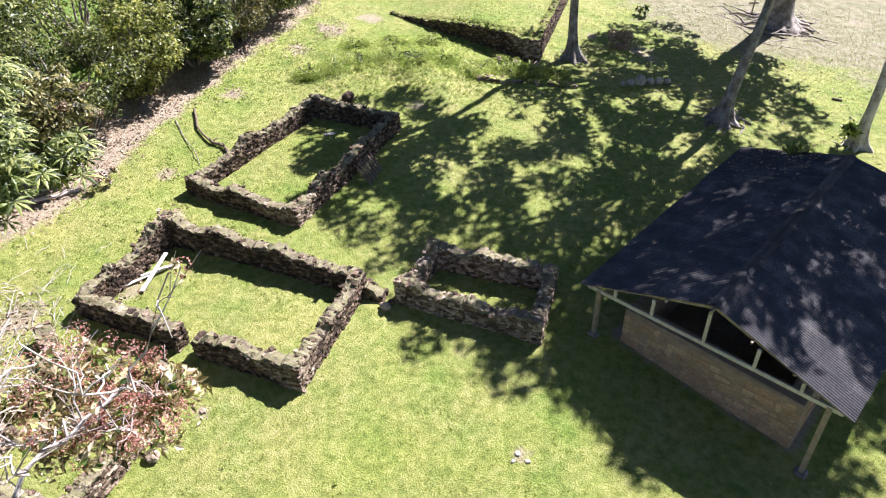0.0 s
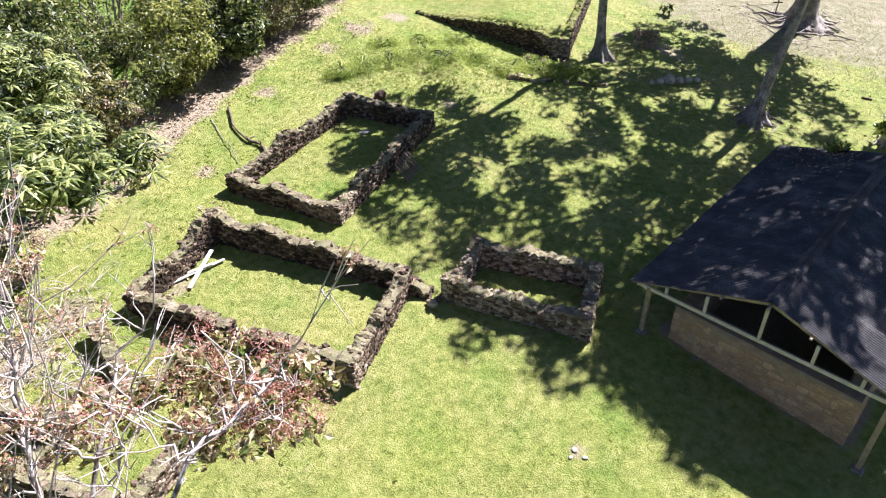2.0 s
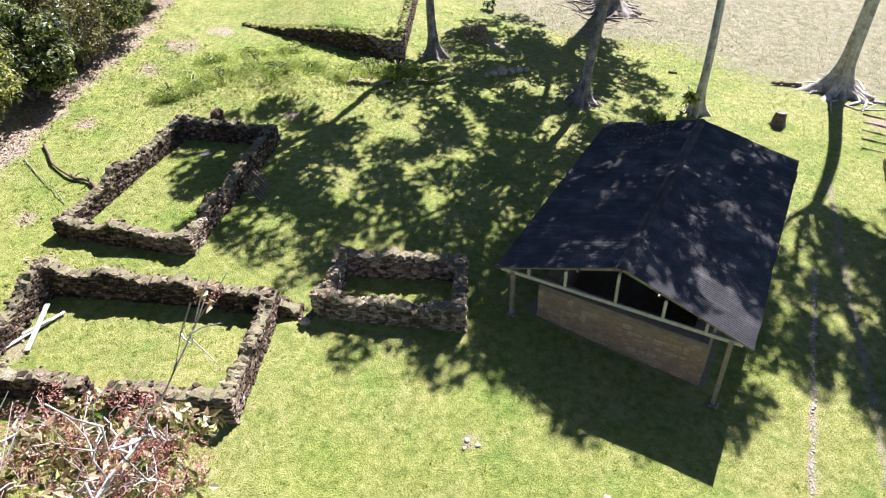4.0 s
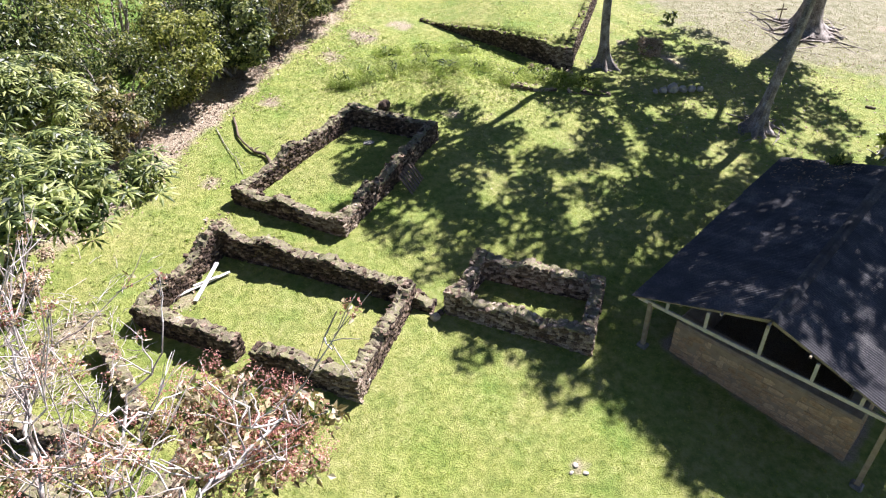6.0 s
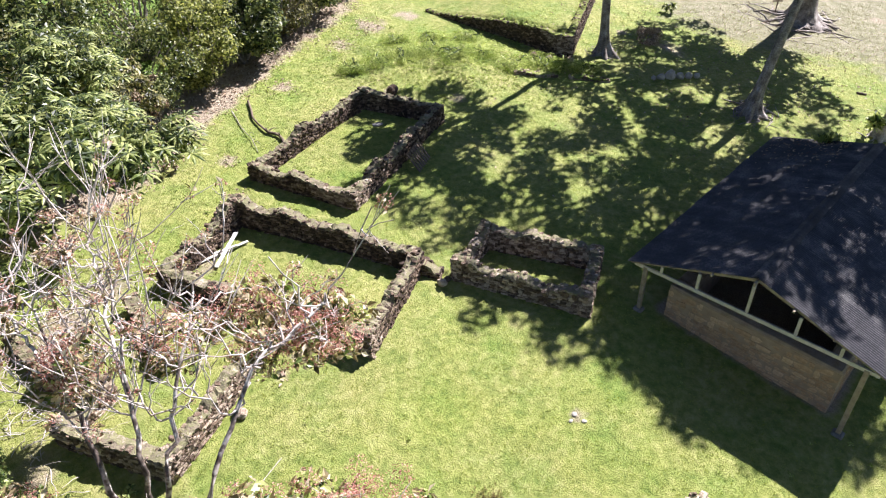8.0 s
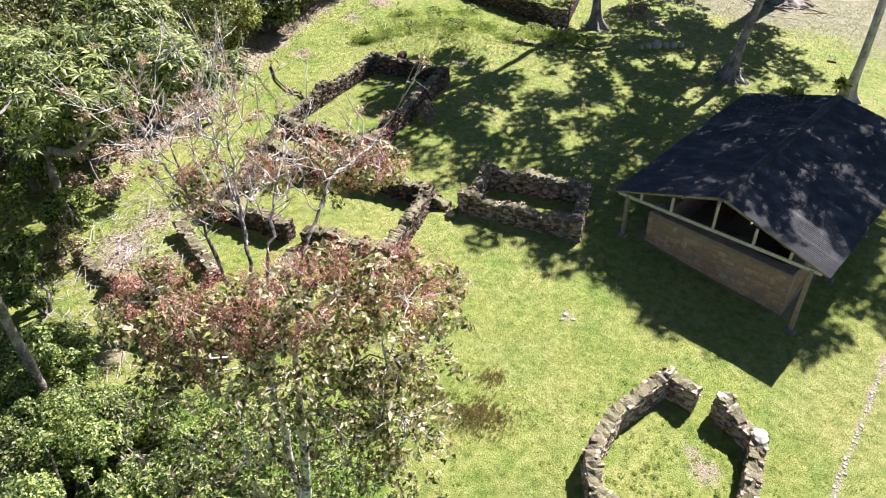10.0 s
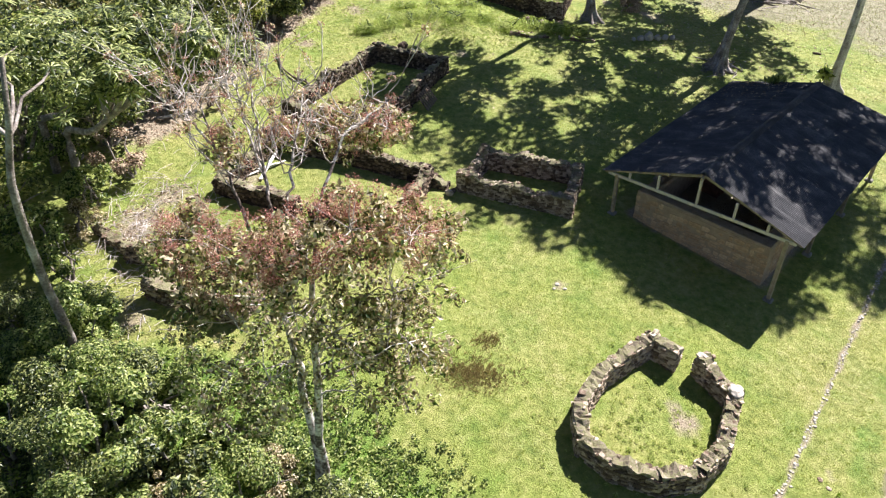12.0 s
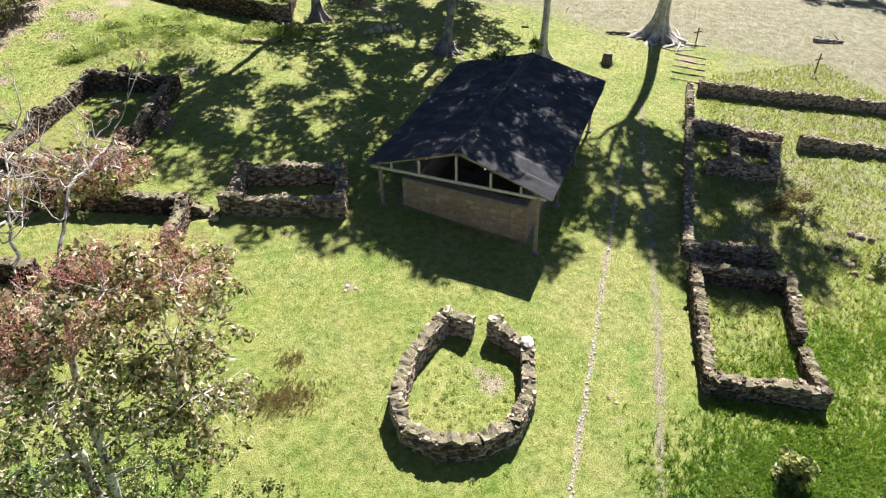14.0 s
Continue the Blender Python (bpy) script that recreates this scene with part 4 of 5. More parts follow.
# ---- forest edge ----
def shrub(x, y, rx, height, leaves, size, material, label, seed, low=0.12, clumps=46, name="forest_shrub", shape=(LEAF_V, LEAF_F), group="dense greenery along the edge", stem=None):
    """A many-stemmed bush: bent stems and a lumpy mass of leaves."""
    rng = np.random.default_rng(seed)
    g = ground(x, y)
    top = thing(name, x, y, g, label, "shrub", group)
    inv = Matrix.Translation((-x, -y, -g))
    d = rng.normal(size=(clumps, 3))
    d /= np.linalg.norm(d, axis=1, keepdims=True)
    reach = np.where(rng.random(clumps) < 0.22, 1.0 + 0.22 * rng.random(clumps), 0.5 + 0.45 * rng.random(clumps))
    c = np.stack([x + d[:, 0] * rx * reach, y + d[:, 1] * rx * reach, g + height * (low + (0.92 - low) * (0.5 + 0.5 * d[:, 2] * (0.7 + 0.3 * reach)) * (0.8 + 0.35 * rng.random(clumps)))], 1)
    stems = [tube(bend((x + rng.normal() * 0.2, y + rng.normal() * 0.2, g - 0.2), e, 0.3, 6, 0.12, rng), np.linspace(0.05 + height * 0.008, 0.015, 6), 5) for e in c[::3]]
    tagged(part_mesh("stem_mass", mesh_of("stem_mass", *joined(stems), stem or BARK, True), top, at=inv), kind="stuff")
    f = foliage("crown", c, rx * np.where(reach > 1, 0.1 + 0.1 * rng.random(clumps), 0.15 + 0.24 * rng.random(clumps)), leaves, size, material, top, rng, shape=shape)
    f.matrix_basis = inv
    return top


SHRUBS = [(-19.8, 20.0, 2.6, 5.0), (-18.9, 24.3, 2.6, 5.2), (-18.4, 28.4, 2.6, 5.6), (-17.0, 32.3, 2.4, 5.2), (-15.6, 36.3, 2.5, 5.0), (-14.0, 40.3, 2.5, 5.0), (-12.9, 44.6, 2.6, 4.8), (-12.2, 49.5, 2.6, 4.5),
          (-23.0, 18.0, 3.4, 7.0), (-23.2, 23.5, 3.4, 7.4), (-22.4, 29.0, 3.4, 7.6), (-20.6, 34.5, 3.4, 7.2), (-18.8, 40.0, 3.4, 7.0), (-17.2, 46.0, 3.4, 6.6), (-16.5, 52.5, 3.4, 6.0), (-21.5, 12.5, 2.8, 5.5), (-26.4, 30.5, 3.6, 8.0), (-25.6, 37.0, 3.6, 7.8), (-27.0, 24.5, 3.6, 8.2)]
for k, (sx, sy, sr, sh) in enumerate(SHRUBS):
    shrub(sx, sy, sr, sh, 10500 if k < 8 else 6200, (0.19, 0.27, 0.16)[k % 3], (DARKLEAF, OLIVELEAF, DARKLEAF, LIMELEAF)[k % 4], ("dense dark-green shrub at the edge of the forest", "olive-green leafy shrub at the edge of the forest", "dense dark-green shrub at the edge of the forest", "yellow-green leafy shrub at the edge of the forest")[k % 4], 100 + k, clumps=70)


def palmate_tree(x, y, bend_to, crowns, label, seed, leaves=105, size=0.4, bark=BARK, girth=0.2):
    """A slender pale tree with big hand-shaped leaves."""
    rng = np.random.default_rng(seed)
    g = ground(x, y)
    top = thing("palmate_tree", x, y, g, label, "tree", "large-leaved trees by the forest")
    inv = Matrix.Translation((-x, -y, -g))
    pts = np.array([(x, y, g - 0.2), (x + 0.1, y + 0.2, g + 2.5), *bend_to])
    t = np.linspace(0, len(pts) - 1, 14)
    pts = np.stack([np.interp(t, range(len(pts)), pts[:, i]) for i in range(3)], 1)
    v, f = tube(pts, np.linspace(girth, girth * 0.4, len(pts)), 10, 0.05, seed)
    part_mesh("trunk", mesh_of("trunk", v, f, bark, True), top, at=inv)
    cs, rs = [], []
    for cx, cy, cz, cr in crowns:
        k = 12
        p, _ = ball(k, rng, 0.4)
        cs += list(np.array([cx, cy, cz]) + p * cr * np.array([0.8, 0.8, 0.6]))
        rs += list(cr * (0.3 + 0.25 * rng.random(k)))
        lv, lf = limb_set(pts[-4], [(cx, cy, cz)], girth * 0.38, rng)[0]
        part_mesh("limb", mesh_of("limb", lv, lf, bark, True), top, at=inv)
    c = foliage("crown", cs, rs, leaves * len(crowns), size, PALMLEAF, top, rng, "large hand-shaped leaves", (PALM_V, PALM_F), 2.4, 0.85)
    c.matrix_basis = inv
    # Small darker leaves inside the crown: the shade in its gaps, put into colour.
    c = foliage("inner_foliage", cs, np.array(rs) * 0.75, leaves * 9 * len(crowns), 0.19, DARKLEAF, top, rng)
    c.matrix_basis = inv
    return top


palmate_tree(-14.3, 5.7, [(-14.15, 5.8, 5.7), (-13.85, 5.8, 8.3), (-13.75, 6.0, 9.0), (-13.3, 6.0, 10.1), (-13.2, 6.5, 11.5)], [(-15.2, 9.6, 10.8, 2.6), (-13.2, 9.8, 10.4, 2.2), (-17.0, 8.0, 10.2, 2.6)], "slender pale-trunked tree with large hand-shaped leaves", 201, bark=BARK, girth=0.145)
palmate_tree(-19.8, 17.0, [(-17.2, 15.0, 5.8), (-12.8, 12.6, 8.7)], [(-10.4, 12.3, 9.8, 1.2), (-12.3, 11.6, 10.4, 1.7), (-12.6, 13.8, 9.3, 1.6), (-10.7, 14.2, 9.3, 1.1), (-9.8, 9.8, 10.9, 0.8), (-11.7, 9.2, 10.0, 1.1), (-14.5, 18.3, 9.4, 1.7), (-16.0, 18.0, 10.2, 1.8)], "leaning large-leaved tree with drooping pale-green leaves", 203)
palmate_tree(-21.0, 17.4, [(-19.0, 16.4, 6.0), (-17.0, 15.3, 8.6)], [(-16.0, 14.8, 9.0, 2.4), (-18.0, 13.0, 9.4, 2.6), (-18.8, 17.6, 8.4, 2.4)], "large-leaved tree at the edge of the forest", 207)

# ---- undergrowth on the near slope ----
UNDER = [(-13.0, 3.6, 1.7, 5.2), (-12.1, 2.7, 1.8, 5.2), (-14.6, 3.6, 1.7, 5.0), (-11.6, 4.0, 1.4, 3.4), (-16.4, 5.6, 1.6, 2.6), (-18.4, 8.4, 1.4, 2.0), (-14.5, 3.2, 1.9, 3.0), (-12.2, 5.6, 1.6, 2.0), (-11.4, 2.8, 1.8, 2.4), (-9.2, 4.4, 1.5, 1.7), (-8.4, 1.6, 1.7, 2.2),
         (-12.6, 0.0, 2.0, 3.2), (-9.6, -1.2, 2.0, 3.0), (-6.4, -0.8, 1.6, 2.2), (-15.6, -0.4, 2.2, 3.8), (-18.2, 4.0, 2.3, 3.6), (-7.4, 3.2, 1.2, 1.3), (-6.1, 1.5, 1.3, 2.5), (-4.4, -2.4, 1.6, 2.0), (-20.5, 8.0, 2.6, 4.4), (-13.2, 1.4, 1.7, 4.6), (-11.4, 0.6, 1.5, 3.8), (-15.2, 3.0, 1.5, 4.8), (-10.0, 1.0, 1.3, 2.8), (-14.4, 6.2, 1.6, 3.8), (-15.7, 7.6, 1.5, 3.0), (-12.9, 5.2, 1.4, 3.6), (-13.3, 4.3, 1.2, 4.5), (-13.9, 4.9, 1.4, 3.6), (-13.0, 5.6, 1.3, 2.9), (-5.2, 1.9, 1.0, 1.9), (-15.2, 7.0, 1.5, 3.9)]
for k, (sx, sy, sr, sh) in enumerate(UNDER):
    shrub(sx, sy, sr, sh, (9000, 7400, 8200, 5400, 7600)[k % 5], (0.09, 0.12, 0.1, 0.16, 0.11)[k % 5], (WEED, WEED, DARKLEAF, WEED, WEED, DARKLEAF)[k % 6], "leafy green undergrowth on the near slope", 300 + k, 0.05, 18, "undergrowth_bush", group="undergrowth on the near slope")
shrub(-17.6, 27.0, 1.0, 3.2, 1500, 0.14, DRYLEAF, "withered reddish-brown brush at the forest edge", 334, 0.3, 14, "dry_thicket", group="")
shrub(-16.2, 24.6, 0.8, 1.0, 700, 0.12, DRYLEAF, "withered brown brush in shade", 335, 0.1, 10, "dry_thicket", group="")
shrub(-8.2, 2.9, 1.1, 1.5, 2200, 0.1, RUSTLEAF, "tangle of brown withered weeds on the slope", 343, 0.05, 14, "dry_thicket", group="")
shrub(-10.2, 2.2, 1.0, 1.9, 1800, 0.1, RUSTLEAF, "tangle of brown withered weeds on the slope", 344, 0.05, 14, "dry_thicket", group="")
shrub(-18.6, 15.8, 1.3, 1.8, 1800, 0.18, WEED, "rounded bright-green bush on the bank", 336, 0.05, 16, "small_bush", group="")
shrub(-19.4, 12.6, 1.5, 2.2, 1900, 0.18, WEED, "rounded bright-green bush on the bank", 337, 0.05, 16, "small_bush", group="")
shrub(-18.0, 17.9, 1.2, 2.6, 1900, 0.13, DRYLEAF, "dark russet bush beside the greenery", 338, 0.1, 14, "dry_thicket", group="")
shrub(-20.6, 18.3, 1.5, 2.7, 2600, 0.15, WEED, "rounded bright-green bush on the bank", 340, 0.05, 18, "small_bush", group="")
shrub(-18.4, 13.6, 1.3, 1.5, 1900, 0.12, RUSTLEAF, "straggling brownish brush on the bank", 341, 0.05, 14, "dry_thicket", group="")
shrub(-17.7, 11.0, 0.9, 3.2, 2200, 0.15, WEED, "tall leafy shrub hung with creeper", 342, 0.05, 16, "small_bush", group="")
shrub(13.3, 48.7, 0.4, 0.8, 70, 0.4, DARKLEAF, "small dark palm seedling on the lawn", 339, 0.3, 6, "palm_seedling", group="")
shrub(12.9, -0.1, 0.8, 1.1, 800, 0.2, LIMELEAF, "pale-green leafy bush in tall grass", 331, 0.1, 8, "small_bush", group="")
shrub(25.5, 6.9, 0.6, 0.8, 420, 0.16, WEED, "yellow-green leafy bush beside rubble", 332, 0.1, 8, "small_bush", group="")
shrub(24.6, 11.2, 1.4, 1.3, 1500, 0.14, CHAR, "dry brown thicket beside the ruined rooms", 333, 0.1, 12, "dry_thicket", group="")

for k, (sx, sy, sr, sh) in enumerate([(-7.4, 36.6, 1.3, 0.4), (-5.9, 37.4, 1.4, 0.45), (-4.2, 38.0, 1.2, 0.4), (-8.8, 35.8, 1.0, 0.3), (-2.8, 37.4, 1.5, 0.42), (-1.2, 38.6, 1.2, 0.35), (2.6, 38.2, 1.2, 0.6), (3.9, 37.6, 1.1, 0.6), (0.9, 37.3, 1.2, 0.4), (-4.2, 40.6, 1.2, 0.35), (-6.6, 39.6, 1.2, 0.35), (-2.2, 41.4, 1.1, 0.3), (5.4, 37.5, 1.0, 0.4)]):
    shrub(sx, sy, sr, sh, 2600, 0.085, MEADOWLEAF, "low bright-green leafy weeds on a grassy hummock", 360 + k, 0.0, 40, "weed_clump", group="weed clumps below the terrace", stem=WEED)
shrub(10.3, 42.4, 1.1, 0.9, 1500, 0.14, DRYLEAF, "brown dead brush beside the shaded trunk", 376, 0.05, 14, "dry_thicket", group="")


# ---- the withering tree in front ----
def withering_tree():
    rng = np.random.default_rng(401)
    x, y = -6.15, 2.7
    g = ground(x, y)
    top = thing("withering_tree", x, y, g, "half-bare pale tree with rosy seed tufts and withered leaves", "tree")
    inv = Matrix.Translation((-x, -y, -g))

    def stem(name, pts, r0, r1, mat_, parent=top, sides=9):
        pts = np.array(pts, float)
        t = np.linspace(0, len(pts) - 1, 4 * len(pts))
        p = np.stack([np.interp(t, range(len(pts)), pts[:, i]) for i in range(3)], 1)
        p[1:-1] += rng.normal(size=(len(p) - 2, 3)) * 0.03
        v, f = tube(p, np.linspace(r0, r1, len(p)), sides, 0.05, int(rng.integers(1e6)))
        return part_mesh(name, mesh_of(name, v, f, mat_, True), parent, at=inv if parent is top else None), p

    _, a = stem("trunk", [(x, y, g - 0.2), (-5.95, 2.35, 2.9), (-5.62, 2.2, 5.6), (-5.45, 2.5, 7.9)], 0.145, 0.06, STEMBARK)
    _, b = stem("trunk", [(x - 0.15, y + 0.15, g - 0.2), (-6.2, 2.65, 3.0), (-6.22, 2.7, 5.6), (-6.55, 3.3, 7.4)], 0.13, 0.06, STEMBARK)
    bare, forks, ends = [], np.zeros((0, 3)), []
    stems = [([(-6.55, 3.25, 7.3), (-6.95, 3.4, 8.7), (-7.45, 4.1, 9.9), (-7.9, 4.7, 10.9)], 0.065, 3),
             ([(-7.5, 4.1, 10.0), (-7.9, 4.4, 10.5), (-8.3, 4.7, 10.8), (-8.6, 5.1, 11.0)], 0.038, 3),
             ([(-6.45, 3.2, 7.4), (-6.38, 3.5, 9.0), (-6.6, 4.2, 10.2), (-6.8, 4.9, 11.4)], 0.06, 3),
             ([(-6.48, 3.8, 9.5), (-7.0, 4.7, 10.4), (-7.3, 5.4, 11.0), (-7.6, 5.9, 11.3)], 0.038, 3),
             ([(-6.3, 3.1, 7.6), (-5.95, 3.4, 9.2), (-5.85, 4.0, 10.2), (-5.7, 4.9, 11.1)], 0.055, 3),
             ([(-5.5, 2.5, 7.7), (-5.25, 3.2, 9.5), (-4.75, 4.1, 10.5), (-3.9, 4.9, 10.9)], 0.055, 2)]
    for k, (line, r, fans) in enumerate(stems):
        _, p = stem("branch", line, r * 0.85, 0.016, STEMBARK)
        forks = np.concatenate([forks, p])
        for q0 in np.linspace(len(p) * 0.5, len(p) - 1, fans + 2):
            q = p[int(q0)]
            turn = rng.random() * 6.28
            for side in range(2):
                d = np.array([0.7 * math.cos(turn + side * 2.6), 0.7 * math.sin(turn + side * 2.6), 0.75 + 0.6 * rng.random()])
                e2 = q + d * (0.5 + 0.65 * rng.random())
                arm = bend(q, e2, -0.14, 6, 0.05, rng)
                bare.append(tube(arm, np.linspace(0.016, 0.009, 6), 5))
                for _ in range(3 if k != 5 else 2):
                    h = arm[rng.integers(2, 6)]
                    e3 = h + (d * 0.5 + rng.normal(size=3) * np.array([0.55, 0.55, 0.35]) + (0, 0, 0.25)) * (0.35 + 0.4 * rng.random())
                    bare.append(tube(bend(h, e3, -0.04, 4, 0.02, rng), np.linspace(0.011, 0.006, 4), 4))
                    if rng.random() < 0.6:
                        ends.append((*e3, 0.07 + 0.07 * rng.random()))
                    for _ in range(2):
                        e4 = e3 + (e3 - h) * 0.35 + rng.normal(size=3) * 0.14
                        bare.append(tube(bend(h + (e3 - h) * rng.uniform(0.5, 1), e4, 0.0, 3, 0.01, rng), np.linspace(0.007, 0.004, 3), 4))
    v, f = joined(bare)
    tagged(part_mesh("twig_mass", mesh_of("twig_mass", v, f, TWIG, True), top, "bleached bare twigs", inv), kind="stuff")
    crown = [(-3.2, 1.6, 9.7, 0.9), (-4.2, 1.2, 10.1, 0.95), (-3.2, 2.7, 9.1, 0.8), (-5.1, 1.6, 9.6, 0.9), (-6.3, 1.5, 9.3, 0.9), (-7.4, 2.0, 9.3, 0.85), (-8.1, 2.6, 8.9, 0.7), (-3.9, 2.4, 9.6, 0.85),
             (-5.6, 1.6, 9.2, 0.75), (-6.9, 1.8, 8.5, 0.8)]
    back = [(-5.3, 6.0, 10.3, 0.45), (-4.6, 5.7, 10.4, 0.5), (-3.9, 5.3, 10.4, 0.5), (-4.5, 4.7, 10.4, 0.45), (-5.2, 5.1, 10.3, 0.5), (-3.9, 4.7, 10.5, 0.45), (-6.0, 5.9, 9.9, 0.45), (-4.9, 5.5, 9.7, 0.5), (-4.3, 5.9, 9.8, 0.4), (-7.4, 4.2, 10.4, 0.4), (-6.3, 4.8, 10.3, 0.4)]
    under = [(-3.6, 1.5, 8.4, 0.9), (-3.3, 1.0, 7.6, 0.85), (-4.2, 2.2, 6.8, 0.9), (-4.8, 1.0, 7.8, 0.9), (-3.5, 2.4, 7.5, 0.75), (-6.8, 1.3, 7.9, 0.9), (-6.2, 0.9, 6.6, 0.8), (-7.6, 2.0, 8.0, 0.8), (-4.5, 1.3, 5.9, 0.8), (-7.2, 1.4, 6.3, 0.8),
             (-3.4, 1.6, 6.4, 0.7), (-5.4, 0.9, 8.4, 0.8)]
    limbs = []
    for cx, cy, cz, cr in crown + under + back:
        src = a if cx > -5.8 else b
        q = src[int(np.argmin(np.abs(src[:, 2] - (cz - 1.4))))]
        if (cx, cy, cz, cr) in back:
            q = forks[int(np.argmin(((forks - np.array((cx, cy, cz - 0.5))) ** 2).sum(1)))]
        limbs.append(tube(bend(q, (cx, cy, cz), 0.15, 7, 0.07, rng), np.linspace(*((0.016, 0.007) if cr <= 0.5 else (0.03, 0.011)), 7), 5))
        for _ in range(9):
            e = np.array((cx, cy, cz)) + rng.normal(size=3) * cr * np.array([0.6, 0.6, 0.45])
            limbs.append(tube(bend((cx, cy, cz - 0.1), e, 0.05, 4, 0.03, rng), np.linspace(0.009 if cr <= 0.5 else 0.014, 0.004, 4), 4))
    v, f = joined(limbs)
    tagged(part_mesh("branchwork", mesh_of("branchwork", v, f, TWIG, True), top, at=inv), kind="stuff")

    def leafy(name, blobs, count, size, material, label, up=0.2, flat=0.55):
        blobs = np.array(blobs)
        o = foliage(name, blobs[:, :3], blobs[:, 3], count, size, material, top, rng, label, up=up, flat=flat)
        o.matrix_basis = inv

    def tufts(blobs, per, bits, size):
        out = []
        for cx, cy, cz, cr in blobs:
            p, _ = ball(per, rng, 0.4)
            for q in p:
                out.append((*(np.array((cx, cy, cz)) + q * cr * np.array([1.15, 1.15, 0.8])), 0.11 + 0.1 * rng.random()))
        leafy("seed_foliage", out, len(out) * bits, size, SEED, "rusty pink dry seed tufts", 0.6, 0.9)

    leafy("seed_foliage", ends, len(ends) * 42, 0.034, SEED, "rusty pink dry seed tufts", 0.6, 0.9)
    leafy("withered_foliage", ends, len(ends) * 7, 0.1, RUSTLEAF, "drooping withered leaves", 0.0, 1.0)
    tufts(crown, 36, 100, 0.034)
    tufts(back, 13, 90, 0.034)
    fans = []
    for cx, cy, cz, cr in crown + back:
        p, _ = ball(26 if cr > 0.6 else 9, rng, 0.3)
        fans += [(*(np.array((cx, cy, cz - 0.15)) + q * cr * np.array([1.2, 1.2, 0.8])), 0.12 + 0.1 * rng.random()) for q in p]
    leafy("withered_foliage", fans, 8600, 0.13, RUSTLEAF, "drooping withered leaves", 0.0, 1.0)
    leafy("green_foliage", fans, 3600, 0.12, WEED, "sparse green leaves", 0.4, 1.0)
    wide = [(p, q, r, 1.5 * w) for p, q, r, w in under]
    sprays = []
    for cx, cy, cz, cr in wide:
        p, _ = ball(20, rng, 0.4)
        sprays += [(*(np.array((cx, cy, cz)) + q * cr), 0.16 + 0.12 * rng.random()) for q in p]
    leafy("withered_foliage", sprays, 6000, 0.125, RUSTLEAF, "drooping tan and olive leaves", 0.3, 1.0)
    leafy("green_foliage", sprays, 2600, 0.115, WEED, "sparse green leaves", 0.4, 1.0)
    return top


withering_tree()


# ---- small things on the lawn ----
def log(name, pts, r0, r1, material, label, category="log", group="", twigs=0, seed=0):
    rng = np.random.default_rng(seed)
    line = [(px, py, ground(px, py) + up) for px, py, up in pts]
    x, y, z = line[0]
    top = thing(name, x, y, z, label, category, group)
    inv = Matrix.Translation((-x, -y, -z))
    t = np.linspace(0, len(line) - 1, 10)
    p = np.stack([np.interp(t, range(len(line)), np.array(line)[:, i]) for i in range(3)], 1)
    p[1:-1] += rng.normal(size=(8, 3)) * np.array([0.03, 0.03, 0.015])
    v, f = tube(p, np.linspace(r0, r1, 10) * (0.8 + 0.4 * rng.random(10)), 8, 0.12, seed)
    part_mesh("stem", mesh_of("stem", v, f, material, True), top, at=inv)
    for _ in range(twigs):
        q = p[rng.integers(3, 10)]
        v, f = tube(bend(q, q + rng.normal(size=3) * np.array([0.5, 0.5, 0.1]) + (0, 0, 0.15), 0.1, 5, 0.03, rng), np.linspace(r1 * 0.6, 0.01, 5), 5)
        part_mesh("twig", mesh_of("twig", v, f, material, True), top, at=inv)
    return top


log("fallen_log", [(-14.0, 31.1, 0.12), (-13.2, 29.2, 0.14), (-12.3, 28.2, 0.12), (-11.6, 28.0, 0.12), (-11.2, 27.3, 0.1)], 0.05, 0.085, DEADWOOD, "crooked dark fallen log lying on the bank", seed=1, twigs=3)
log("fallen_branch", [(-14.6, 30.0, 0.08), (-13.4, 28.1, 0.08), (-12.9, 27.5, 0.15), (-12.3, 26.4, 0.05)], 0.026, 0.014, BARK, "thin pale fallen branch on the bank", "branch", seed=2, twigs=4)
log("fallen_branch", [(-18.3, 22.6, 0.15), (-17.4, 23.4, 0.12), (-16.8, 24.0, 0.08)], 0.08, 0.06, TWIG, "pale fallen branch by the shrubs", "branch", seed=3, twigs=2)
log("fallen_branch", [(-14.4, 11.4, 0.1), (-14.8, 12.4, 0.2), (-15.6, 13.2, 0.3)], 0.05, 0.03, TWIG, "thin bleached stick against a low wall", "branch", seed=9, twigs=2)
log("driftwood_log", [(44.6, 29.3, 0.12), (45.6, 28.9, 0.16), (46.9, 28.4, 0.1)], 0.17, 0.1, BARK, "grey broken log on dry grass", seed=4, twigs=9)
log("driftwood_log", [(29.8, 33.6, 0.15), (28.0, 34.2, 0.12)], 0.12, 0.08, DEADWOOD, "dark fallen branch beside buttress roots", seed=6, twigs=2)
log("dark_stick", [(22.3, 36.3, 0.06), (21.8, 36.5, 0.06)], 0.09, 0.08, DEADWOOD, "short dark stick on dry grass", "branch", seed=7)


def plank(a, b, up, w, label="bleached white plank lying on the grass"):
    za, zb = ground(*a) + up[0], ground(*b) + up[1]
    top = thing("plank", a[0], a[1], za, label, "plank", "white planks crossed on the grass")
    part("board", beam_bm((0, 0, 0), (b[0] - a[0], b[1] - a[1], zb - za), w, 0.045), WHITEWOOD, top)


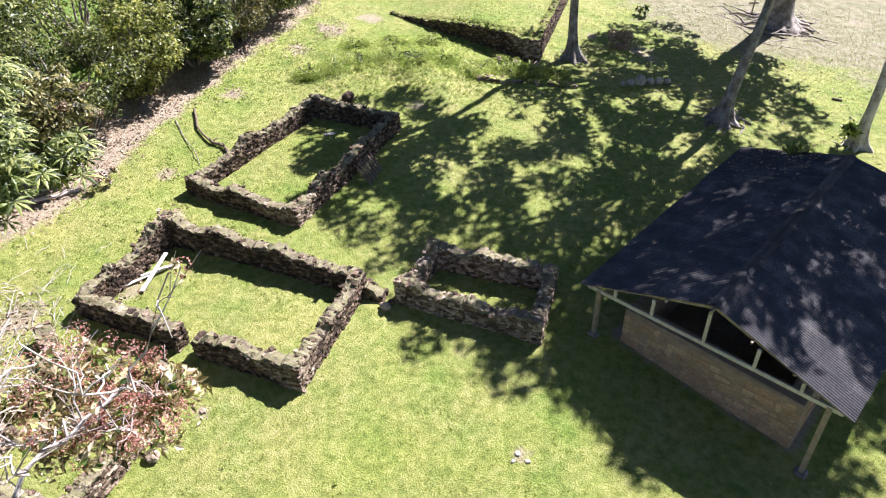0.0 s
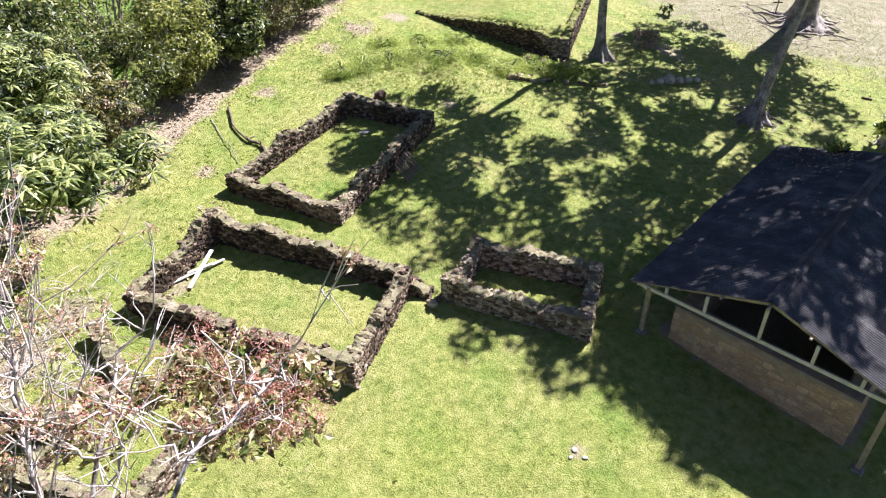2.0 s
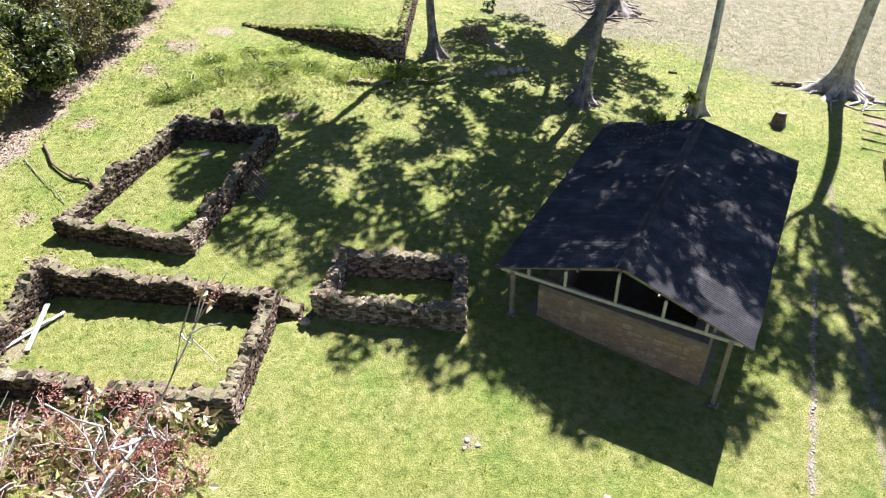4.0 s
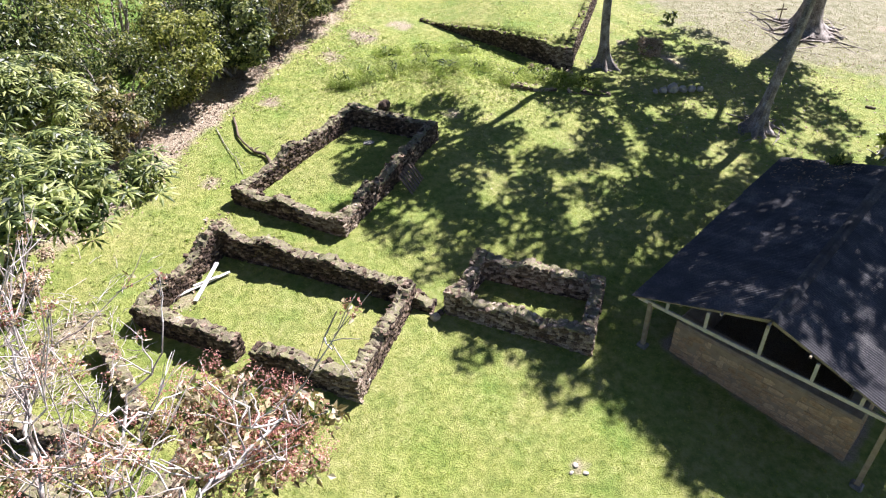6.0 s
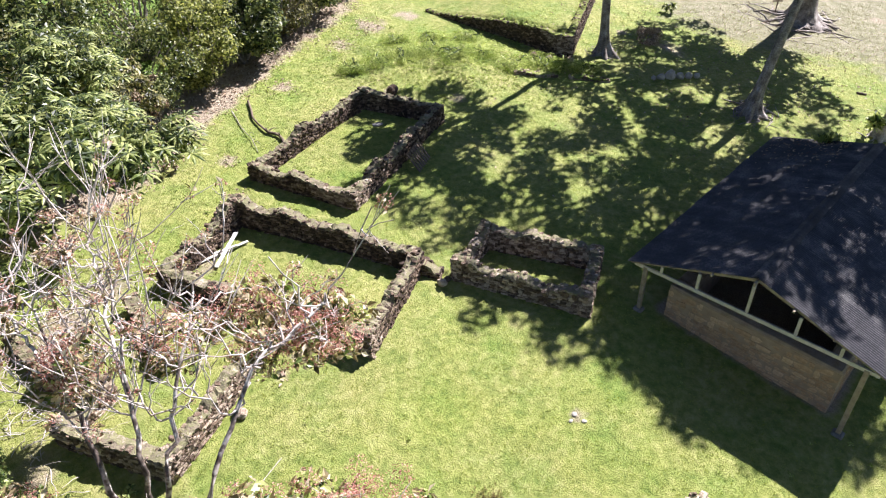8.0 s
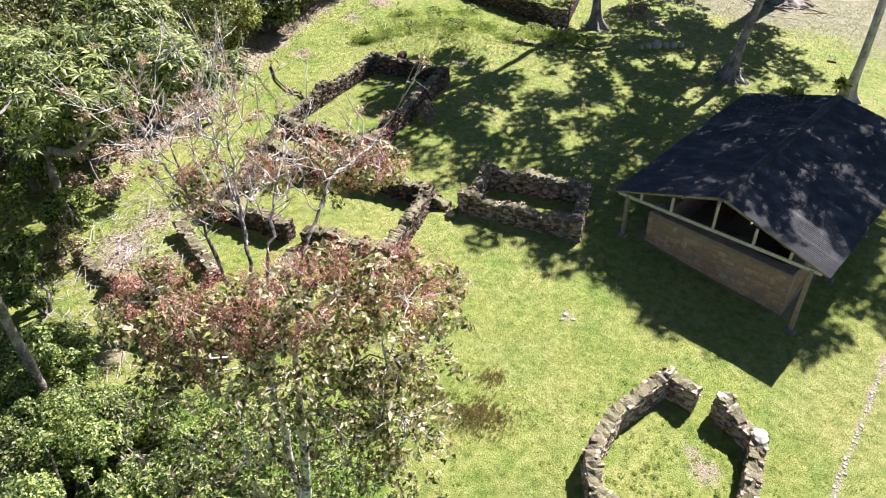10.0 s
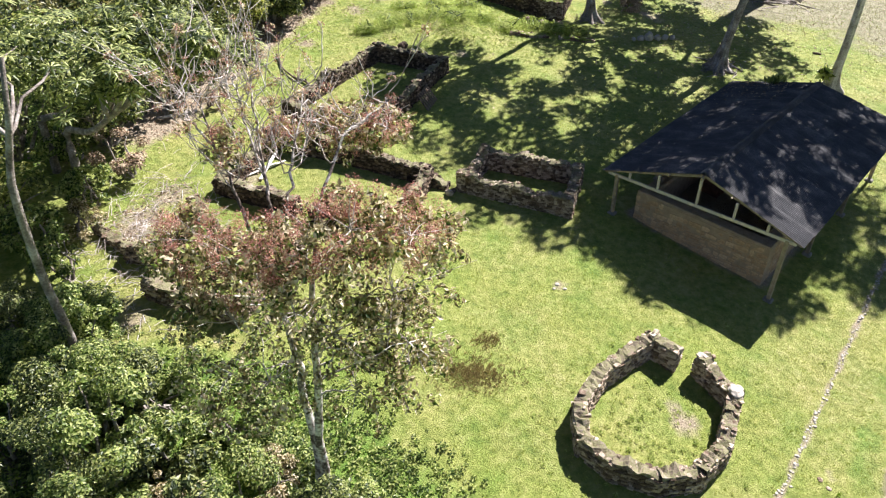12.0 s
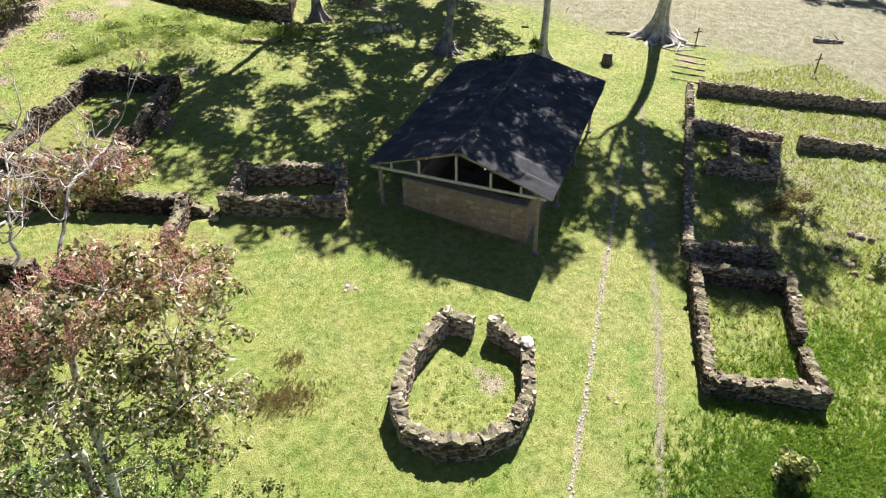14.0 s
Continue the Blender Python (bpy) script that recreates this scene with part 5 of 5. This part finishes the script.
plank((-12.7, 18.35), (-11.05, 19.75), (0.06, 0.1), 0.13)
plank((-11.9, 18.15), (-11.55, 19.95), (0.1, 0.35), 0.16)
plank((-12.2, 18.9), (-11.4, 19.4), (0.14, 0.16), 0.12)


def leaning_boards():
    """Short boards leaning against the ruin's wall."""
    for k in range(7):
        x, y = -4.15 - 0.1 * k * 0.7 + 0.05, 26.9 - 0.2 * k
        z = ground(x, y)
        top = thing("leaning_board", x, y, z, "grey weathered board leaning on a stone wall", "board", "boards leaning on the wall")
        part("board", beam_bm((0.25, -0.15, 0.0), (-0.38, 0.2, 0.78), 0.13, 0.03), DEADWOOD, top)


leaning_boards()


def boulder(x, y, w, h, label, material=STONE, seed=0, group="", name="boulder"):
    bm = bmesh.new()
    bmesh.ops.create_icosphere(bm, subdivisions=3, radius=1)
    for vert in bm.verts:
        k = 1 + 0.28 * noise.noise(vert.co * 1.4 + Vector((seed, 0, 0))) + 0.08 * noise.noise(vert.co * 4 + Vector((seed, 3, 0)))
        vert.co = Vector((vert.co.x * w / 2, vert.co.y * w * 0.4, vert.co.z * h * 0.6)) * k
    ob = part(name, bm, material, None, label)
    ob.location = (x, y, ground(x, y) + h * 0.28)
    ob.rotation_euler.z = seed
    return tagged(ob, category="stone", group=group)


for k, (bx, by, bw, bh) in enumerate([(10.0, 37.1, 0.5, 0.35), (10.6, 37.25, 0.75, 0.55), (11.2, 37.3, 0.55, 0.4), (11.75, 37.4, 0.5, 0.4), (12.3, 37.5, 0.45, 0.3), (9.5, 37.0, 0.35, 0.25)]):
    boulder(bx, by, bw, bh, "pale grey boulder in a short row", PALESTONE, k, "row of boulders")
for k, (bx, by, bw, bh) in enumerate([(-6.3, 33.2, 0.8, 0.55), (3.2, 38.6, 0.6, 0.5), (4.5, 38.6, 0.55, 0.45), (2.2, 38.9, 0.5, 0.4), (1.5, 12.4, 0.2, 0.07), (1.78, 12.15, 0.17, 0.06), (1.35, 12.15, 0.14, 0.06),
                                      (-7.9, 32.1, 0.5, 0.4), (-3.0, 18.2, 0.4, 0.3), (-2.8, 18.45, 0.3, 0.22), (-8.2, 13.3, 0.2, 0.1), (-9.2, 11.7, 0.5, 0.25), (24.3, 8.8, 0.4, 0.2), (24.7, 8.5, 0.3, 0.2), (24.0, 8.1, 0.35, 0.2),
                                      (24.4, 7.5, 0.45, 0.25), (26.4, 9.3, 0.4, 0.25), (26.7, 9.0, 0.5, 0.25), (24.1, 7.0, 0.4, 0.2), (8.9, 4.5, 0.2, 0.04), (9.05, 4.2, 0.16, 0.04), (27.0, 8.6, 0.4, 0.3), (24.6, 6.6, 0.35, 0.2), (24.9, 7.8, 0.3, 0.15), (24.2, 7.7, 0.25, 0.15)]):
    boulder(bx, by, bw, bh, "rough brown fieldstone lying in the grass", PALESTONE if 4 <= k <= 6 else STONE, 20 + k, "loose fieldstones")
boulder(-6.75, 29.6, 0.55, 0.12, "flat white stone on the ruin's grass floor", PALESTONE, 60, name="flat_stone")
cap_stone = boulder(6.84, 6.94, 0.62, 0.2, "pale flat capstone on the enclosure wall", PALESTONE, 61, name="capstone")
cap_stone.location.z = ground(6.78, 6.92) + 0.9
end_stone = boulder(6.1, 8.3, 0.42, 0.18, "pale stone topping the wall end", PALESTONE, 62, name="capstone")
end_stone.location.z = ground(6.02, 8.3) + 0.88


def stump(x, y):
    top = thing("tree_stump", x, y, ground(x, y), "dark weathered tree stump on the lawn", "stump")
    v, f = tube([(0, 0, -0.1), (0.02, 0, 0.15), (0.05, 0.02, 0.45), (0.08, 0.03, 0.75)], [0.55, 0.4, 0.33, 0.3], 14, 0.1, 3)
    part_mesh("stump_body", mesh_of("stump_body", v, f, DEADWOOD, True), top)
    bm = bmesh.new()
    bmesh.ops.create_circle(bm, cap_ends=True, segments=14, radius=0.3, matrix=Matrix.Translation((0.08, 0.03, 0.74)))
    part("cut_top", bm, BARK, top, "grey cut face")


stump(24.8, 29.2)

def sign_post(x, y, h, label):
    z = ground(x, y)
    top = thing("marker_post", x, y, z, label, "post", "thin marker posts")
    part("pole", beam_bm((0, 0, -0.2), (0.05, 0, h), 0.07, 0.07), DEADWOOD, top)
    part("crosspiece", beam_bm((-0.35, 0, h * 0.72), (0.4, 0.05, h * 0.7), 0.06, 0.1), DEADWOOD, top)


sign_post(39.9, 24.6, 1.5, "thin wooden marker post with a crosspiece")
sign_post(34.3, 31.2, 1.2, "thin wooden marker post by the buttressed tree")
sign_post(21.6, 49.6, 1.4, "thin stick standing on the lawn")


def steps():
    """Shallow earth steps edged with dark timber beside the big tree."""
    for k in range(5):
        x0, y0 = 28.2 + 0.75 * k, 26.3 + 0.85 * k
        g = ground(x0, y0)
        top = thing("earth_step", x0, y0, g, "shallow earth step edged with a dark log", "step", "steps below the big tree")
        n = 6
        pts = [(0.36 * i, -0.26 * i + 0.03 * math.sin(i + k), ground(x0 + 0.36 * i, y0 - 0.26 * i) - g + 0.05) for i in range(n)]
        v, f = tube(pts, 0.02 + 0.03 * np.random.default_rng(k).random(n), 7, 0.15, k)
        part_mesh("edge_log", mesh_of("edge_log", v, f, DEADWOOD, True), top)


steps()


def roof_plant():
    p = SHED @ Vector((2.3, 12.5, roof_z(2.3, 12.5) + 0.04))
    top = thing("roof_plant", p.x, p.y, p.z, "small yellow-green rosette plant growing on the roof", "plant")
    rng = np.random.default_rng(6)
    n = 60
    d = rng.normal(size=(n, 3)) * np.array([1, 1, 0.2]) + np.array([0, 0, 0.5])
    m = frames(np.cross(d, rng.normal(size=(n, 3))), np.zeros(n), 0.35 + 0.15 * rng.random(n))
    v, f = spread(LEAF_V, LEAF_F, m, rng.normal(size=(n, 3)) * np.array([0.18, 0.12, 0.03]) + np.array([0, 0, 0.05]))
    part_mesh("rosette", mesh_of("rosette", v, f, PALMLEAF), top)


roof_plant()


def trunk_plant(x, y, z):
    top = thing("trunk_fern", x, y, z, "green fern clump growing on the pale trunk", "plant")
    rng = np.random.default_rng(16)
    n = 90
    d = rng.normal(size=(n, 3))
    m = frames(d + np.array([0, 0, 0.6]), rng.random(n) * 6, 0.35 + 0.2 * rng.random(n))
    v, f = spread(LEAF_V, LEAF_F, m, rng.normal(size=(n, 3)) * 0.14)
    part_mesh("frond_clump", mesh_of("frond_clump", v, f, PALMLEAF), top)


trunk_plant(20.05, 31.1, ground(20.4, 31.3) + 1.0)


# ---- ground cover ----
def line_stones():
    """A straggling line of small stones across the lawn."""
    rng = np.random.default_rng(55)
    top = thing("stone_edging", 0, 0, 0, "straggling line of small pale stones across the grass", "edging")
    pts = np.array(EDGING)
    stones = []
    for (ax, ay), (bx, by) in zip(pts, pts[1:]):
        length = math.hypot(bx - ax, by - ay)
        for s in np.arange(0, length, 0.045):
            if rng.random() < 0.8:
                px, py = ax + (bx - ax) * s / length + rng.normal() * 0.045, ay + (by - ay) * s / length + rng.normal() * 0.045
                q = 0.025 + 0.055 * rng.random() ** 2.5
                stones.append((px, py, ground(px, py) + q * 0.1, rng.random() * 6.3, q * 1.4, q, q * 0.8, rng.normal() * 0.2))
    masonry(top, stones, [mesh_of("stone", v, f, PALESTONE) for v, f in BLOCKS[:4]], PALESTONE, 150, rng)


line_stones()


def grass(name, n, keep, size, material, label, seed, shape=None, box=(-18, 42, -3, 50)):
    rng = np.random.default_rng(seed)
    shape = shape or tuft_shape(6, rng)
    x, y = rng.uniform(box[0], box[1], n), rng.uniform(box[2], box[3], n)
    k = np.array([rng.random() < keep(a, b) for a, b in zip(x, y)])
    x, y = x[k], y[k]
    z = np.array([ground(a, b) for a, b in zip(x, y)])
    m = frames(np.stack([rng.normal(size=len(x)) * 0.15, rng.normal(size=len(x)) * 0.15, np.ones(len(x))], 1), rng.random(len(x)) * 6.28, size * (0.55 + 0.9 * rng.random(len(x))))
    v, f = spread(*shape, m, np.stack([x, y, z - 0.01], 1))
    tagged(new(name, mesh_of(name, v, f, material)), label, "grass", kind="stuff")


def lawn_keep(x, y):
    dry, earth, _ = zones(x, y)
    n = 0.5 + 0.5 * noise.noise(Vector((x * 0.7, y * 0.7, 31)))
    u = SHED_INV @ Vector((x, y, 0))
    under_roof = 0.3 < u.x < 8 and 0.3 < u.y < 12.6
    return 0 if under_roof else max(0, 1 - dry * 0.9) * max(0, 1 - 1.4 * earth) * (0.35 + 0.65 * n) * (1.0 if y < 30 else 0.6)


grass("lawn_grass", 165000, lawn_keep, 0.058, BLADE, "short yellow-green grass tufts over the lawn", 501)
grass("dry_grass", 12000, lambda x, y: zones(x, y)[0] * 0.8, 0.085, DRYBLADE, "pale dry grass tufts on the upper lawn", 502, box=(8, 48, 12, 56))


def weed_keep(x, y):
    _, earth, lush = zones(x, y)
    mound = math.exp(-(((x + 3.5) / 6) ** 2 + ((y - 37.5) / 4) ** 2))
    bank = 0.16 * smooth(-6, -11, x) * smooth(16, 22, y) * (0.4 + noise.noise(Vector((x * 0.5, y * 0.5, 88))))
    inside = 0.5 * math.exp(-(((x - 3.8) / 2) ** 2 + ((y - 5.9) / 2) ** 2))
    n = max(0, noise.noise(Vector((x * 0.9, y * 0.9, 77))))
    return min(1, max(0, 1.2 * max(0, lush - 0.45) + 0.9 * mound + 0.5 * inside + 0.05 * n * n + max(0, bank) * (1 - earth)))


def weed_shape(rng, n=7):
    vs, fs = [], []
    for i in range(n):
        a = 6.28 * i / n + rng.random()
        d = np.array([math.cos(a), math.sin(a), 0])
        s = np.array([-d[1], d[0], 0]) * 0.2
        o, h = len(vs), 0.2 + 0.5 * rng.random()
        vs += [d * 0.08 + (0, 0, h), d * 0.5 + s + (0, 0, h + 0.2), d * 0.95 + (0, 0, h + 0.05), d * 0.5 - s + (0, 0, h + 0.2)]
        fs += [(o, o + 1, o + 2), (o, o + 2, o + 3)]
    return np.array(vs), np.array(fs)


grass("broadleaf_weeds", 110000, weed_keep, 0.085, MEADOWLEAF, "low broad-leaved green weeds in the grass", 503, weed_shape(np.random.default_rng(9)), box=(-18, 24, -5, 44))


def tall_keep(x, y):
    """Where the grass round the eastern rooms stands uncut."""
    out = -side_of(x, y, (15.2, 8.0), (28.5, 24.5))
    n = 0.5 + 0.5 * noise.noise(Vector((x * 0.5, y * 0.5, 12)))
    south = 1.4 * math.exp(-(((x - 14) / 5) ** 2 + ((y + 0.3) / 2.0) ** 2))
    return min(1, max(south, 0.8 * smooth(0.3, 1.5, out) * smooth(0, 4, y)) * (0.35 + n))


grass("tall_grass", 46000, lambda x, y: tall_keep(x, y) * smooth(2.0, 5.5, y), 0.125, BLADE, "uncut green and straw-coloured grass round the stone rooms", 506, box=(8, 42, -4, 26))
grass("lush_grass", 42000, lambda x, y: tall_keep(x, y) * smooth(6.0, 2.5, y), 0.15, LUSHBLADE, "deep green uncut grass below the stone rooms", 509, box=(8, 24, -5, 7))
grass("straw_grass", 12000, lambda x, y: 0.8 * tall_keep(x, y) * smooth(3, 7, y), 0.17, DRYBLADE, "dry straw-coloured grass in the stone rooms", 507, box=(10, 42, 0, 26))


def brown_keep(x, y):
    n = 0.75 + 0.5 * noise.noise(Vector((x * 1.6, y * 1.6, 5)))
    return n * max(math.exp(-(((x + 3.5) / 0.6) ** 2 + ((y - 8.35) / 0.4) ** 2) * 1.3), 0.8 * math.exp(-(((x + 1.4) / 0.45) ** 2 + ((y - 9.25) / 0.35) ** 2) * 1.3),
                   math.exp(-(((x + 2.0) / 1.0) ** 2 + ((y - 7.7) / 0.55) ** 2) * 1.2))


grass("weed_clumps", 34000, lambda x, y: zones(x, y)[2] * smooth(3.8, 0.5, x) * smooth(-5.8, -2.5, y) * (0.2 + 0.8 * max(0, noise.noise(Vector((x * 0.8, y * 0.8, 41))) + 0.3)), 0.13, WEED, "knee-high leafy weeds on the near slope", 508, weed_shape(np.random.default_rng(19), 9), box=(-16, 4, -6, 11))
grass("withered_patch", 42000, brown_keep, 0.075, CHAR, "patches of withered brown grass", 504, box=(-5, 0.5, 4, 11))


def leaf_litter():
    """Fallen leaves at the forest edge, under the big trees and on the roof."""
    rng = np.random.default_rng(61)
    ps = []
    while len(ps) < 9000:
        x, y = rng.uniform(-24, -8), rng.uniform(12, 52)
        if rng.random() < zones(x, y)[1]:
            ps.append((x, y, ground(x, y) + 0.02))
    for _ in range(3500):
        x, y = rng.normal(17, 9), rng.normal(41, 7)
        ps.append((x, y, ground(x, y) + 0.02))
    ps = np.array(ps)
    m = frames(rng.normal(size=ps.shape) * 0.4 + np.array([0, 0, 1]), rng.random(len(ps)) * 6.28, 0.1 + 0.1 * rng.random(len(ps)))
    v, f = spread(LEAF_V, LEAF_F, m, ps)
    tagged(new("leaf_litter", mesh_of("leaf_litter", v, f, DRYLEAF)), "brown fallen leaves strewn over the ground", "litter", kind="stuff")
    ps = []
    for _ in range(260):
        u, w = rng.uniform(0.2, 3.2), 12.65 - abs(rng.normal()) * 1.6
        ps.append(tuple(SHED @ Vector((u, w, roof_z(u, w) + 0.075))))
    ps = np.array(ps)
    m = frames(rng.normal(size=ps.shape) * 0.2 + np.array([-0.3, 0.3, 1]), rng.random(len(ps)) * 6.28, 0.1 + 0.08 * rng.random(len(ps)))
    v, f = spread(LEAF_V, LEAF_F, m, ps)
    tagged(new("roof_litter", mesh_of("roof_litter", v, f, DRYLEAF)), "dry leaves fallen on the shed roof", "litter", kind="stuff")


leaf_litter()


def brush_litter():
    """Dead twigs strewn over the bank by the crumbling walls."""
    rng = np.random.default_rng(71)
    out = []
    for _ in range(420):
        x, y = rng.normal(-15.6, 1.5), rng.normal(14.0, 2.6)
        a, n = rng.random() * 6.28, 0.3 + 0.9 * rng.random()
        e = (x + n * math.cos(a), y + n * math.sin(a))
        out.append(tube(bend((x, y, ground(x, y) + 0.03), (*e, ground(*e) + 0.05 + 0.3 * rng.random() ** 2), 0.06, 5, 0.04, rng), np.linspace(0.014, 0.006, 5), 4))
    v, f = joined(out)
    tagged(new("brush_litter", mesh_of("brush_litter", v, f, TWIG)), "dry grey twigs strewn over the bank", "litter", kind="stuff")


brush_litter()
